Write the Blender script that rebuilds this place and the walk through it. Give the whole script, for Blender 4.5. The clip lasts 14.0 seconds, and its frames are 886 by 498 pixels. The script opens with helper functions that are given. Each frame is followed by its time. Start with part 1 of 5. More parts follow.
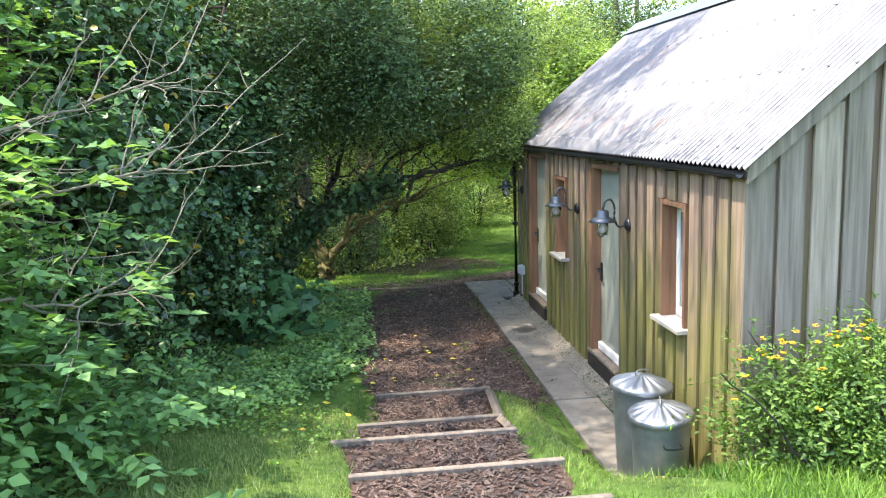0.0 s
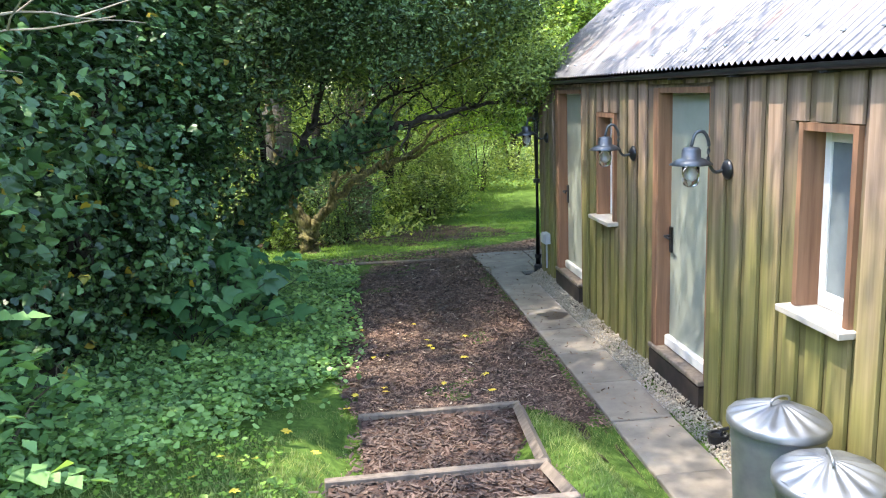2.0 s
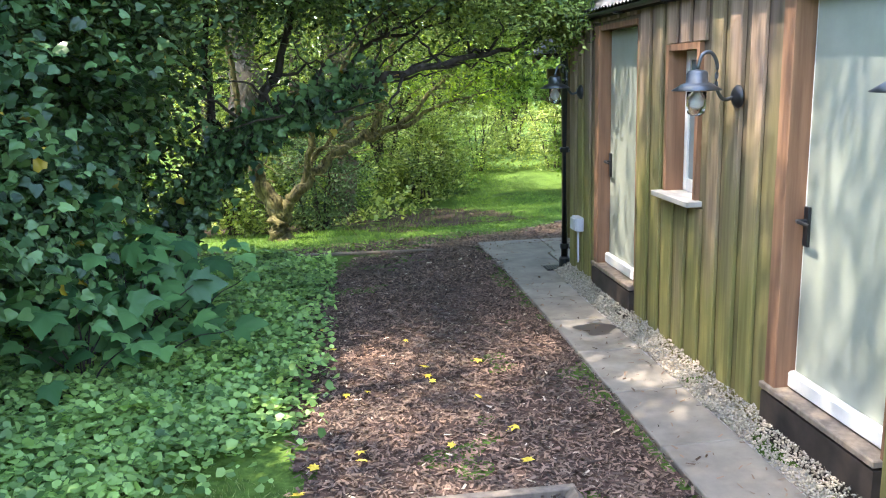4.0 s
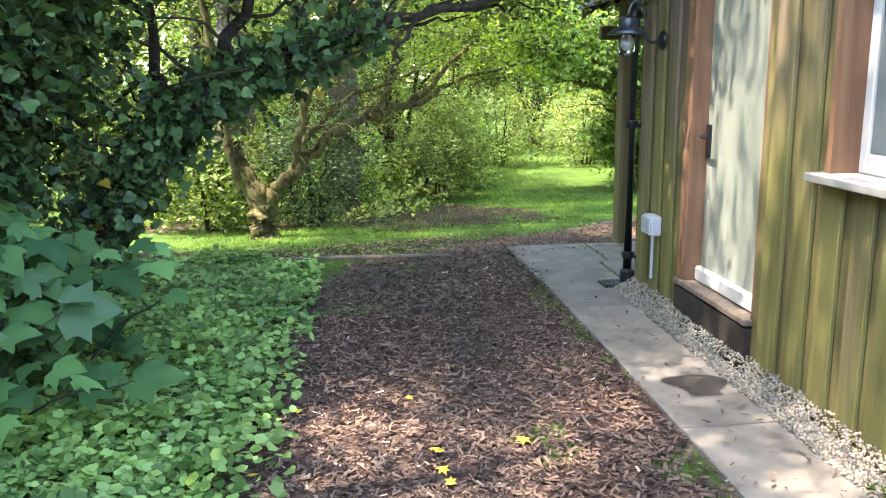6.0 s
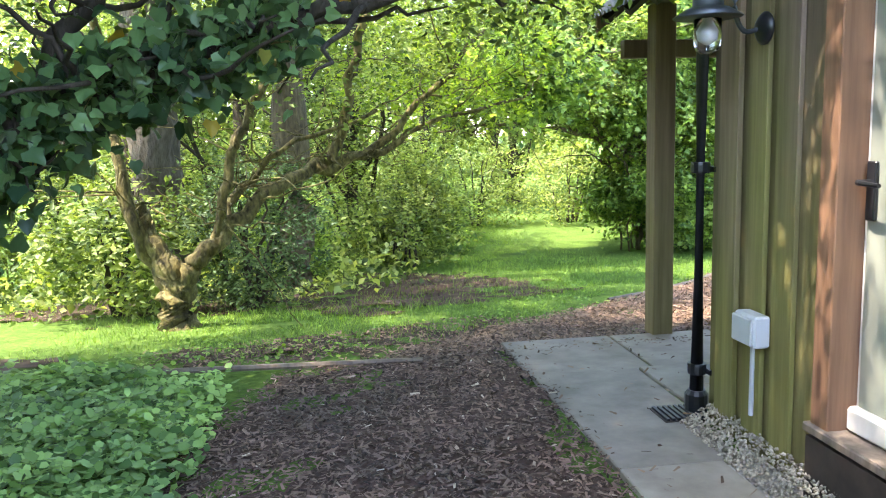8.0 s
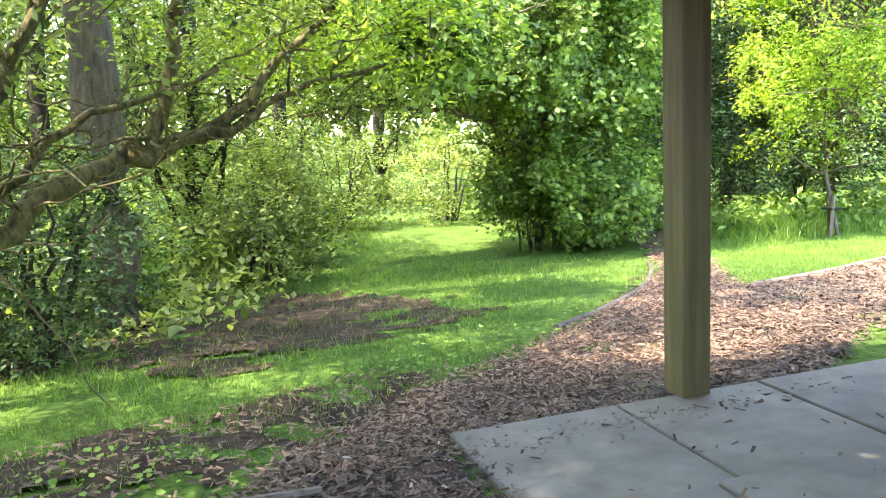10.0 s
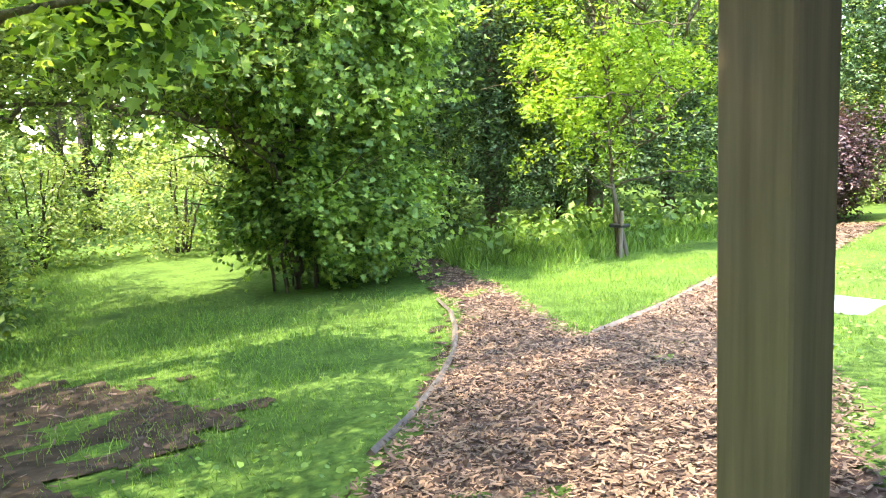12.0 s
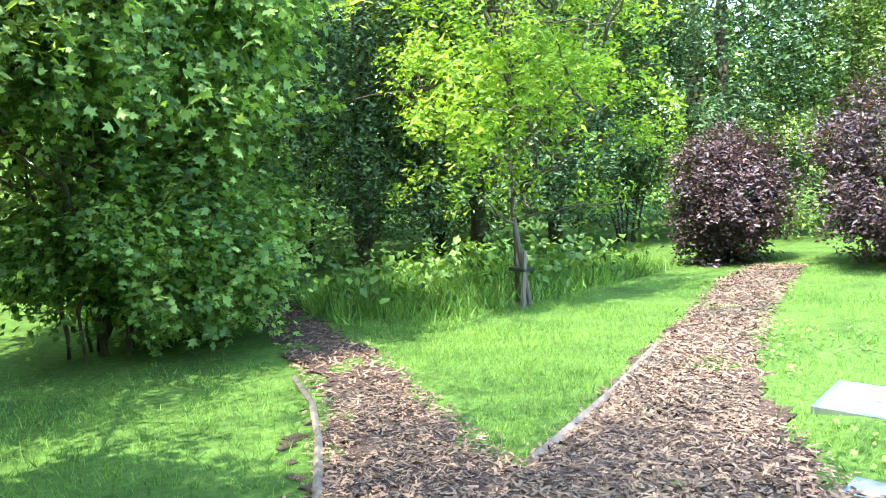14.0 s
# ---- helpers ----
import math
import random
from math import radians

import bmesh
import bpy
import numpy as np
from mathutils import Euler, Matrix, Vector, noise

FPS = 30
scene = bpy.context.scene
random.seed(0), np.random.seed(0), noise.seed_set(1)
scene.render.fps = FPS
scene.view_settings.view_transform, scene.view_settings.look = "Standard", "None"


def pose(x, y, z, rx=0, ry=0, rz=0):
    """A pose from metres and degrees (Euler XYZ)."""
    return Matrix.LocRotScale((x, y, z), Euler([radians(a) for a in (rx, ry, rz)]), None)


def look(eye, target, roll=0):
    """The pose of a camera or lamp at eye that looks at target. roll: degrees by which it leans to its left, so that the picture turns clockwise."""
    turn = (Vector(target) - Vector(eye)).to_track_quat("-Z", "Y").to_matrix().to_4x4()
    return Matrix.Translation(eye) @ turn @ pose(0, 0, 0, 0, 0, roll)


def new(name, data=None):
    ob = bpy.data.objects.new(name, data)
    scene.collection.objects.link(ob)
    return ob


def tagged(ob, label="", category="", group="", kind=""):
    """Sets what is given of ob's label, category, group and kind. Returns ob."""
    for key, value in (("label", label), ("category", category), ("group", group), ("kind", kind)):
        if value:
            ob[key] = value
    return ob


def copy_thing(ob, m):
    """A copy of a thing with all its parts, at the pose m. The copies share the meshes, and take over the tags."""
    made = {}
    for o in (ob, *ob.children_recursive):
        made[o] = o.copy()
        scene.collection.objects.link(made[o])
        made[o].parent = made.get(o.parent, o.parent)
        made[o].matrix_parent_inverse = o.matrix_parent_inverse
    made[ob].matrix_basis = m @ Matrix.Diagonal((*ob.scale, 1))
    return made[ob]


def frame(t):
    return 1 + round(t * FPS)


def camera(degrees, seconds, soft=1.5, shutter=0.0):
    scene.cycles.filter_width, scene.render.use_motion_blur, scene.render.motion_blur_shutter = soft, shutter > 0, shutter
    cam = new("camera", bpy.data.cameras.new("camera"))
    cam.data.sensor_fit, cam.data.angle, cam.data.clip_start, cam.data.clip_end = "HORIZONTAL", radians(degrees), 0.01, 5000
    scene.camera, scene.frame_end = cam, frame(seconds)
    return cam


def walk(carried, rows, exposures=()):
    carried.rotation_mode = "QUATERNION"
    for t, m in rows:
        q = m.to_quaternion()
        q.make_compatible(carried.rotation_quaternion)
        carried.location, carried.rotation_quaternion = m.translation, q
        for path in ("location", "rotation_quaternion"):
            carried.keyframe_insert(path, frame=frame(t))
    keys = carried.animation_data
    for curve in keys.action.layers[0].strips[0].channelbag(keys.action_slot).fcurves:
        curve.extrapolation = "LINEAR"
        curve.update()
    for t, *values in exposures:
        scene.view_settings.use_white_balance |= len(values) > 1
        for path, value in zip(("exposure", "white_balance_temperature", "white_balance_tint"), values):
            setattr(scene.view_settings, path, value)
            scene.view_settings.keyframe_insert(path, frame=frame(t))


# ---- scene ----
cam = camera(58.0, 14.0, soft=1.1)
METRES, EYE, TILT, LEAN, TURN = 15.4, 2.6, 0.0, 0.0, -6.3
ROWS = [
    (0.0, 0.0, 0.0, 0.0, -0.31, -9.03, 1.93),
    (0.5, -0.0009, 0.0402, -0.0078, -0.81, -9.48, 1.88),
    (1.0, -0.0044, 0.0766, -0.0154, -1.08, -10.04, 1.9),
    (1.5, -0.0042, 0.1136, -0.0223, -0.53, -10.75, 2.09),
    (2.0, -0.0051, 0.1507, -0.0286, -0.5, -11.17, 2.33),
    (2.5, -0.0066, 0.1855, -0.0353, -0.57, -11.52, 2.52),
    (3.0, -0.0065, 0.2226, -0.0421, -0.67, -11.62, 2.45),
    (5.5, -0.0151, 0.3857, -0.0718, -0.83, -13.14, 0.69),
    (6.0, -0.0132, 0.4193, -0.0789, 0.09, -12.25, 0.94),
    (6.5, -0.0139, 0.4536, -0.0862, -2.11, -10.95, 0.74),
    (7.0, -0.0125, 0.4868, -0.087, -1.55, -9.4, 1.38),
    (9.5, -0.0163, 0.6658, -0.1011, -7.32, -8.02, 2.83),
    (10.0, -0.0173, 0.7026, -0.1035, -12.36, -8.52, 2.66),
    (10.5, -0.0116, 0.7391, -0.1022, -16.63, -7.72, 2.9),
    (11.0, -0.0035, 0.7765, -0.1066, -22.89, -8.39, 2.5),
    (11.5, 0.0052, 0.8128, -0.109, -26.65, -9.01, 2.63),
    (12.0, 0.0173, 0.8473, -0.109, -31.12, -8.22, 2.6),
    (12.5, 0.0305, 0.8778, -0.1083, -34.67, -7.85, 2.44),
    (13.0, 0.0503, 0.9068, -0.1067, -37.43, -7.16, 2.2),
    (13.5, 0.0686, 0.9354, -0.109, -40.66, -6.9, 1.49),
    (14.0, 0.0896, 0.9636, -0.1118, -40.68, -6.83, 1.1),
]
EXPO = [(0.0, 2.78, 6800, 13), (3.0, 3.25, 6650, 14), (6.0, 3.7, 7000, 17), (9.5, 3.95, 7000, 18), (11.5, 3.8, 7200, 17), (12.5, 3.65, 6900, 9), (14.0, 3.47, 6050, 6)]
walk(cam, [(t, pose(0, 0, EYE, TILT, LEAN, TURN) @ pose(METRES * x, METRES * y, METRES * z, 90 + pitch, roll, yaw)) for t, x, y, z, yaw, pitch, roll in ROWS], EXPO)

# ---- world and sun ----
SUN_AZ, SUN_EL = 186.0, 67.0          # degrees from +x, anticlockwise
world = bpy.data.worlds.new("sky")
scene.world = world
world.use_nodes = True
wn = world.node_tree.nodes
sky = wn.new("ShaderNodeTexSky")
sky.sky_type = 'NISHITA'
sky.sun_disc = False
sky.sun_elevation = radians(SUN_EL)
sky.sun_rotation = radians(90 - SUN_AZ)
world.node_tree.links.new(sky.outputs[0], wn["Background"].inputs[0])
wn["Background"].inputs[1].default_value = 0.15
sun = new("sun", bpy.data.lights.new("sun", "SUN"))
sun.data.energy, sun.data.angle, sun.data.color = 1.55, radians(0.6), (1.0, 0.94, 0.84)
sv = Vector((math.cos(radians(SUN_AZ)) * math.cos(radians(SUN_EL)), math.sin(radians(SUN_AZ)) * math.cos(radians(SUN_EL)), math.sin(radians(SUN_EL))))
sun.matrix_world = look(sv * 50, (0, 0, 0))


# ---- materials ----
def ramp(nt, fac, stops):
    r = nt.nodes.new("ShaderNodeValToRGB")
    while len(r.color_ramp.elements) < len(stops):
        r.color_ramp.elements.new(0.5)
    for e, (p, c) in zip(r.color_ramp.elements, stops):
        e.position, e.color = p, (*c, 1)
    nt.links.new(fac, r.inputs[0])
    return r.outputs[0]


def noise_tex(nt, scale, detail=4.0, stretch=None, rough=0.6):
    co = nt.nodes.new("ShaderNodeTexCoord")
    mp = nt.nodes.new("ShaderNodeMapping")
    nt.links.new(co.outputs["Object"], mp.inputs[0])
    if stretch:
        mp.inputs["Scale"].default_value = stretch
    n = nt.nodes.new("ShaderNodeTexNoise")
    n.inputs["Scale"].default_value, n.inputs["Detail"].default_value, n.inputs["Roughness"].default_value = scale, detail, rough
    nt.links.new(mp.outputs[0], n.inputs["Vector"])
    return n.outputs["Fac"]


def mixc(nt, a, b, fac, mode="MIX"):
    m = nt.nodes.new("ShaderNodeMix")
    m.data_type, m.blend_type = "RGBA", mode
    for s, v in ((m.inputs[0], fac), (m.inputs[6], a), (m.inputs[7], b)):
        if isinstance(v, (int, float)):
            s.default_value = v
        elif isinstance(v, tuple):
            s.default_value = (*v, 1)
        else:
            nt.links.new(v, s)
    return m.outputs[2]


def bump(nt, b, height, strength, distance):
    n = nt.nodes.new("ShaderNodeBump")
    n.inputs["Strength"].default_value, n.inputs["Distance"].default_value = strength, distance
    nt.links.new(height, n.inputs["Height"])
    nt.links.new(n.outputs[0], b.inputs["Normal"])


def material(name, rough=0.8, metal=0.0):
    m = bpy.data.materials.new(name)
    m.use_nodes = True
    b = m.node_tree.nodes["Principled BSDF"]
    b.inputs["Roughness"].default_value, b.inputs["Metallic"].default_value = rough, metal
    return m, m.node_tree, b


def simple(name, lo, hi, scale=6.0, rough=0.8, metal=0.0, stretch=None, bump_m=0.002, rnd=0.0, spec=0.5):
    """Two-scale mottled surface."""
    m, nt, b = material(name, rough, metal)
    b.inputs["Specular IOR Level"].default_value = spec
    n1, n2 = noise_tex(nt, scale, 6, stretch), noise_tex(nt, scale * 0.13, 3, stretch)
    c = ramp(nt, n1, ((0.3, lo), (0.7, hi)))
    c = mixc(nt, c, tuple(0.55 * v for v in lo), ramp(nt, n2, ((0.45, (0, 0, 0)), (0.75, (0.6, 0.6, 0.6)))))
    if rnd:
        inf = nt.nodes.new("ShaderNodeObjectInfo")
        c = mixc(nt, c, ramp(nt, inf.outputs["Random"], ((0.0, (1 - rnd,) * 3), (1.0, (1.0,) * 3))), 1.0, "MULTIPLY")
    nt.links.new(c, b.inputs["Base Color"])
    if bump_m:
        bump(nt, b, n1, 0.6, bump_m)
    return m


def leaf_mat(name, dark, light, trans=0.4, rough=0.5, third=None):
    m, nt, b = material(name, rough)
    b.inputs["Specular IOR Level"].default_value = 0.35
    g = nt.nodes.new("ShaderNodeNewGeometry")
    stops = [(0.0, dark), (0.85, light)]
    if third:
        stops += [(0.985, light), (0.99, third)]
    c = ramp(nt, g.outputs["Random Per Island"], stops)
    big = noise_tex(nt, 1.4, 3)
    c = mixc(nt, c, ramp(nt, big, ((0.3, (0.55, 0.62, 0.6)), (0.7, (1.25, 1.15, 1.0)))), 1.0, "MULTIPLY")
    nt.links.new(c, b.inputs["Base Color"])
    t = nt.nodes.new("ShaderNodeBsdfTranslucent")
    nt.links.new(mixc(nt, c, (1.4, 1.35, 0.55), 1.0, "MULTIPLY"), t.inputs[0])
    mx = nt.nodes.new("ShaderNodeMixShader")
    mx.inputs[0].default_value = trans
    nt.links.new(b.outputs[0], mx.inputs[1])
    nt.links.new(t.outputs[0], mx.inputs[2])
    nt.links.new(mx.outputs[0], nt.nodes["Material Output"].inputs[0])
    return m


def weathered_wood(name, lo, hi, moss=0.0, rnd=0.35, height=(0.0, 1.0)):
    """Vertical grain; green algae in streaks, thickest low down where rain splashes."""
    m, nt, b = material(name, 0.85)
    g = noise_tex(nt, 22, 6, (1, 1, 0.05))
    c = ramp(nt, g, ((0.3, lo), (0.7, hi)))
    inf = nt.nodes.new("ShaderNodeObjectInfo")
    c = mixc(nt, c, ramp(nt, inf.outputs["Random"], ((0.0, (1 - rnd,) * 3), (1.0, (1.1, 1.05, 1.0)))), 1.0, "MULTIPLY")
    if moss:
        co = nt.nodes.new("ShaderNodeNewGeometry")
        sep = nt.nodes.new("ShaderNodeSeparateXYZ")
        nt.links.new(co.outputs["Position"], sep.inputs[0])
        mr = nt.nodes.new("ShaderNodeMapRange")
        mr.inputs["From Min"].default_value, mr.inputs["From Max"].default_value = height[1], height[0]
        nt.links.new(sep.outputs[2], mr.inputs[0])
        nn = nt.nodes.new("ShaderNodeTexNoise")
        mp = nt.nodes.new("ShaderNodeMapping")
        mp.inputs["Scale"].default_value = (1, 1, 0.3)
        nt.links.new(co.outputs["Position"], mp.inputs[0])
        nt.links.new(mp.outputs[0], nn.inputs["Vector"])
        nn.inputs["Scale"].default_value, nn.inputs["Detail"].default_value = 2.6, 4
        ad = nt.nodes.new("ShaderNodeMath")
        ad.operation = "MULTIPLY_ADD"
        nt.links.new(nn.outputs[0], ad.inputs[0])
        ad.inputs[1].default_value = 1.6
        nt.links.new(mr.outputs[0], ad.inputs[2])
        sc = nt.nodes.new("ShaderNodeMath")
        sc.operation = "MULTIPLY"
        sc.inputs[1].default_value = 0.62
        nt.links.new(ad.outputs[0], sc.inputs[0])
        f = ramp(nt, sc.outputs[0], ((0.5, (0, 0, 0)), (0.9, (moss,) * 3)))
        green = ramp(nt, g, ((0.3, (0.13, 0.13, 0.025)), (0.7, (0.25, 0.24, 0.055))))
        c = mixc(nt, c, green, f)
    nt.links.new(c, b.inputs["Base Color"])
    bump(nt, b, g, 0.5, 0.003)
    return m


def corrugated_mat():
    m, nt, b = material("galvanised_roof", 0.45, 0.55)
    n1, n2 = noise_tex(nt, 3, 5), noise_tex(nt, 1.1, 5, (0.35, 1.6, 0.35))
    c = ramp(nt, n1, ((0.3, (0.09, 0.09, 0.095)), (0.7, (0.18, 0.18, 0.185))))
    rust = ramp(nt, n2, ((0.53, (0, 0, 0)), (0.66, (0.75,) * 3)))
    c = mixc(nt, c, ramp(nt, n1, ((0.3, (0.20, 0.07, 0.03)), (0.7, (0.38, 0.19, 0.10)))), rust)
    nt.links.new(c, b.inputs["Base Color"])
    nt.links.new(ramp(nt, n1, ((0.2, (0.35,) * 3), (0.8, (0.6,) * 3))), b.inputs["Roughness"])
    return m


M_boards = weathered_wood("larch_boards", (0.17, 0.12, 0.08), (0.36, 0.26, 0.19), 0.82, 0.3, (-0.2, 1.9))
M_gable = weathered_wood("grey_gable_boards", (0.17, 0.14, 0.115), (0.43, 0.37, 0.31), 0.2, 0.45, (0.0, 1.6))
M_under = weathered_wood("under_boards", (0.13, 0.09, 0.065), (0.27, 0.19, 0.135), 0.6, 0.3, (0.0, 2.2))
M_orange = weathered_wood("oiled_hardwood", (0.15, 0.075, 0.042), (0.29, 0.16, 0.09), 0, 0.1)
M_post = weathered_wood("oak_post", (0.12, 0.088, 0.052), (0.24, 0.185, 0.115), 0.35, 0.2, (-0.3, 1.2))
M_timber = weathered_wood("edging_timber", (0.12, 0.10, 0.08), (0.25, 0.21, 0.165), 0, 0.4)
M_black = simple("black_painted_metal", (0.008, 0.009, 0.011), (0.02, 0.022, 0.026), 14, 0.35, 0.0, None, 0.0005)
M_dark = simple("dark_plinth", (0.018, 0.014, 0.011), (0.05, 0.035, 0.028), 8, 0.7)
M_white = simple("white_paint", (0.70, 0.69, 0.64), (0.82, 0.81, 0.77), 9, 0.5)
M_glassdoor = simple("frosted_glass", (0.26, 0.29, 0.235), (0.34, 0.365, 0.305), 3, 0.38, 0, None, 0.0)
M_sill = simple("weathered_pale_sill", (0.36, 0.33, 0.28), (0.55, 0.52, 0.46), 12, 0.7, 0, (1, 0.3, 1))
M_winglass = simple("dim_window_glass", (0.12, 0.15, 0.16), (0.22, 0.26, 0.27), 2, 0.08, 0, None, 0.0)
M_roof = corrugated_mat()
M_zinc = simple("galvanised_steel", (0.22, 0.235, 0.25), (0.38, 0.40, 0.41), 5, 0.45, 0.75, None, 0.001)
M_lampzinc = simple("grey_lamp_metal", (0.06, 0.07, 0.08), (0.13, 0.145, 0.16), 9, 0.4, 0.7, None, 0.0005)
M_slab = simple("paving_stone", (0.20, 0.172, 0.135), (0.34, 0.30, 0.24), 5, 0.8, 0, None, 0.003, 0.25)
M_gravel = simple("gravel", (0.26, 0.23, 0.20), (0.55, 0.52, 0.47), 40, 0.85, 0, None, 0.004)
M_bark = simple("mossy_bark", (0.055, 0.042, 0.028), (0.19, 0.15, 0.085), 22, 0.95, 0, (1, 1, 0.3), 0.06)
M_barkmoss = simple("green_mossy_bark", (0.025, 0.02, 0.01), (0.25, 0.215, 0.075), 24, 0.95, 0, (1, 1, 0.45), 0.06)
M_barkpale = simple("pale_bark", (0.06, 0.05, 0.036), (0.18, 0.15, 0.115), 20, 0.95, 0, (1, 1, 0.2), 0.06)
M_barkdark = simple("dark_bark", (0.02, 0.017, 0.012), (0.07, 0.055, 0.04), 20, 0.95, 0, (1, 1, 0.3), 0.05)
M_twig = simple("dead_twig", (0.14, 0.115, 0.085), (0.30, 0.26, 0.20), 10, 0.9)
M_soil = simple("woodland_soil", (0.03, 0.022, 0.015), (0.09, 0.065, 0.045), 9, 0.95, 0, None, 0.02, 0, 0.1)
M_chipbed = simple("bark_chip_bed", (0.05, 0.032, 0.024), (0.13, 0.085, 0.068), 28, 0.95, 0, None, 0.02, 0, 0.1)
M_grassbed = simple("turf", (0.045, 0.085, 0.018), (0.115, 0.195, 0.04), 22, 0.95, 0, None, 0.02, 0, 0.05)
M_wet = simple("damp_stain", (0.05, 0.042, 0.035), (0.08, 0.07, 0.06), 6, 0.35)
M_mossrock = simple("mossy_stone", (0.10, 0.09, 0.02), (0.30, 0.26, 0.08), 14, 0.95, 0, None, 0.01)
M_plastic = simple("grey_plastic", (0.50, 0.52, 0.54), (0.60, 0.62, 0.63), 5, 0.45)
M_cover = simple("metal_cover", (0.13, 0.155, 0.17), (0.22, 0.25, 0.27), 6, 0.65, 0.1)
L_chip = leaf_mat("chips", (0.06, 0.04, 0.03), (0.30, 0.205, 0.15), 0.0, 0.85)
L_chipdark = leaf_mat("dark_chips", (0.03, 0.02, 0.017), (0.25, 0.17, 0.135), 0.0, 0.85, (0.55, 0.45, 0.36))
L_grass = leaf_mat("grass_blades", (0.08, 0.18, 0.03), (0.27, 0.45, 0.085), 0.27)
L_thin = leaf_mat("thin_grass_blades", (0.13, 0.19, 0.05), (0.36, 0.42, 0.16), 0.12)
L_tread = leaf_mat("tread_chips", (0.022, 0.016, 0.015), (0.16, 0.115, 0.10), 0.0, 0.85)
L_ivy = leaf_mat("ivy_leaves", (0.018, 0.05, 0.026), (0.14, 0.27, 0.105), 0.14, 0.35, (0.4, 0.3, 0.04))
L_carpet = leaf_mat("ground_ivy_leaves", (0.06, 0.15, 0.04), (0.36, 0.58, 0.20), 0.3, 0.45)
L_dark = leaf_mat("dark_leaves", (0.018, 0.045, 0.02), (0.16, 0.27, 0.11), 0.25)
L_mid = leaf_mat("mid_leaves", (0.035, 0.08, 0.022), (0.30, 0.41, 0.12), 0.36)
L_oak = leaf_mat("oak_leaves", (0.05, 0.13, 0.035), (0.42, 0.60, 0.19), 0.5)
L_sycamore = leaf_mat("sycamore_leaves", (0.03, 0.10, 0.045), (0.15, 0.33, 0.12), 0.25, 0.4)
L_lime = leaf_mat("lime_leaves", (0.14, 0.27, 0.03), (0.42, 0.58, 0.09), 0.5)
L_elder = leaf_mat("elder_leaves", (0.07, 0.17, 0.06), (0.27, 0.48, 0.18), 0.4)
L_purple = leaf_mat("purple_leaves", (0.03, 0.022, 0.028), (0.15, 0.092, 0.105), 0.2, 0.4, (0.10, 0.13, 0.05))
L_flower = leaf_mat("flower_leaves", (0.06, 0.13, 0.03), (0.20, 0.34, 0.07), 0.28)
# distance haze is mixed into this leaf colour: paler and greyer green
L_far = leaf_mat("hazed_far_leaves", (0.06, 0.11, 0.035), (0.42, 0.53, 0.21), 0.5)
L_fallen = simple("yellow_fallen_leaf", (0.6, 0.42, 0.03), (0.8, 0.62, 0.08), 12, 0.6)
L_petal = simple("orange_petal", (0.8, 0.38, 0.01), (0.9, 0.55, 0.02), 12, 0.6)


# ---- helpers ----
def part(name, bm, mat, parent=None, label="", smooth=False):
    me = bpy.data.meshes.new(name)
    bm.to_mesh(me)
    bm.free()
    me.materials.append(mat)
    if smooth:
        me.polygons.foreach_set("use_smooth", [True] * len(me.polygons))
    ob = new(name, me)
    ob.parent = parent
    return tagged(ob, label)


def empty(name, loc, label, category, group="", kind=""):
    e = new(name)
    e.location = loc
    bpy.context.view_layer.update()
    return tagged(e, label, category, group, kind)


def box(bm, x0, x1, y0, y1, z0, z1, bev=0.0):
    r = bmesh.ops.create_cube(bm, size=1)
    bmesh.ops.transform(bm, verts=r["verts"], matrix=Matrix.Translation(((x0 + x1) / 2, (y0 + y1) / 2, (z0 + z1) / 2)) @ Matrix.Diagonal((x1 - x0, y1 - y0, z1 - z0, 1)))
    if bev:
        ed = list({e for v in r["verts"] for e in v.link_edges})
        bmesh.ops.bevel(bm, geom=ed, offset=bev, segments=1, affect="EDGES")
    return bm


def boxed(*a, **k):
    return box(bmesh.new(), *a, **k)


def lathe(bm, prof, seg=24, flute=0.0, n=12):
    """Rings of (radius, height) about z; flute: radial ribs pressed into the surface."""
    rings = []
    for r, z, *f in prof:
        amt = f[0] if f else 0.0
        rings.append([bm.verts.new((r * math.cos(a), r * math.sin(a), z + amt * flute * math.cos(n * a))) for a in (2 * math.pi * i / seg for i in range(seg))])
    for a, b in zip(rings, rings[1:]):
        for i in range(seg):
            bm.faces.new((a[i], a[(i + 1) % seg], b[(i + 1) % seg], b[i]))
    bm.faces.new(rings[0][::-1])
    bm.faces.new(rings[-1])
    return bm


def tube(bm, pts, radii, seg=8):
    """A tapered tube through the points."""
    pts = [Vector(p) for p in pts]
    rings = []
    for i, p in enumerate(pts):
        d = (pts[min(i + 1, len(pts) - 1)] - pts[max(i - 1, 0)]).normalized()
        q = d.to_track_quat("Z", "Y")
        rings.append([bm.verts.new(p + q @ Vector((radii[i] * math.cos(2 * math.pi * k / seg), radii[i] * math.sin(2 * math.pi * k / seg), 0))) for k in range(seg)])
    for a, b in zip(rings, rings[1:]):
        for i in range(seg):
            bm.faces.new((a[i], a[(i + 1) % seg], b[(i + 1) % seg], b[i]))
    bm.faces.new(rings[0][::-1])
    bm.faces.new(rings[-1])
    return bm


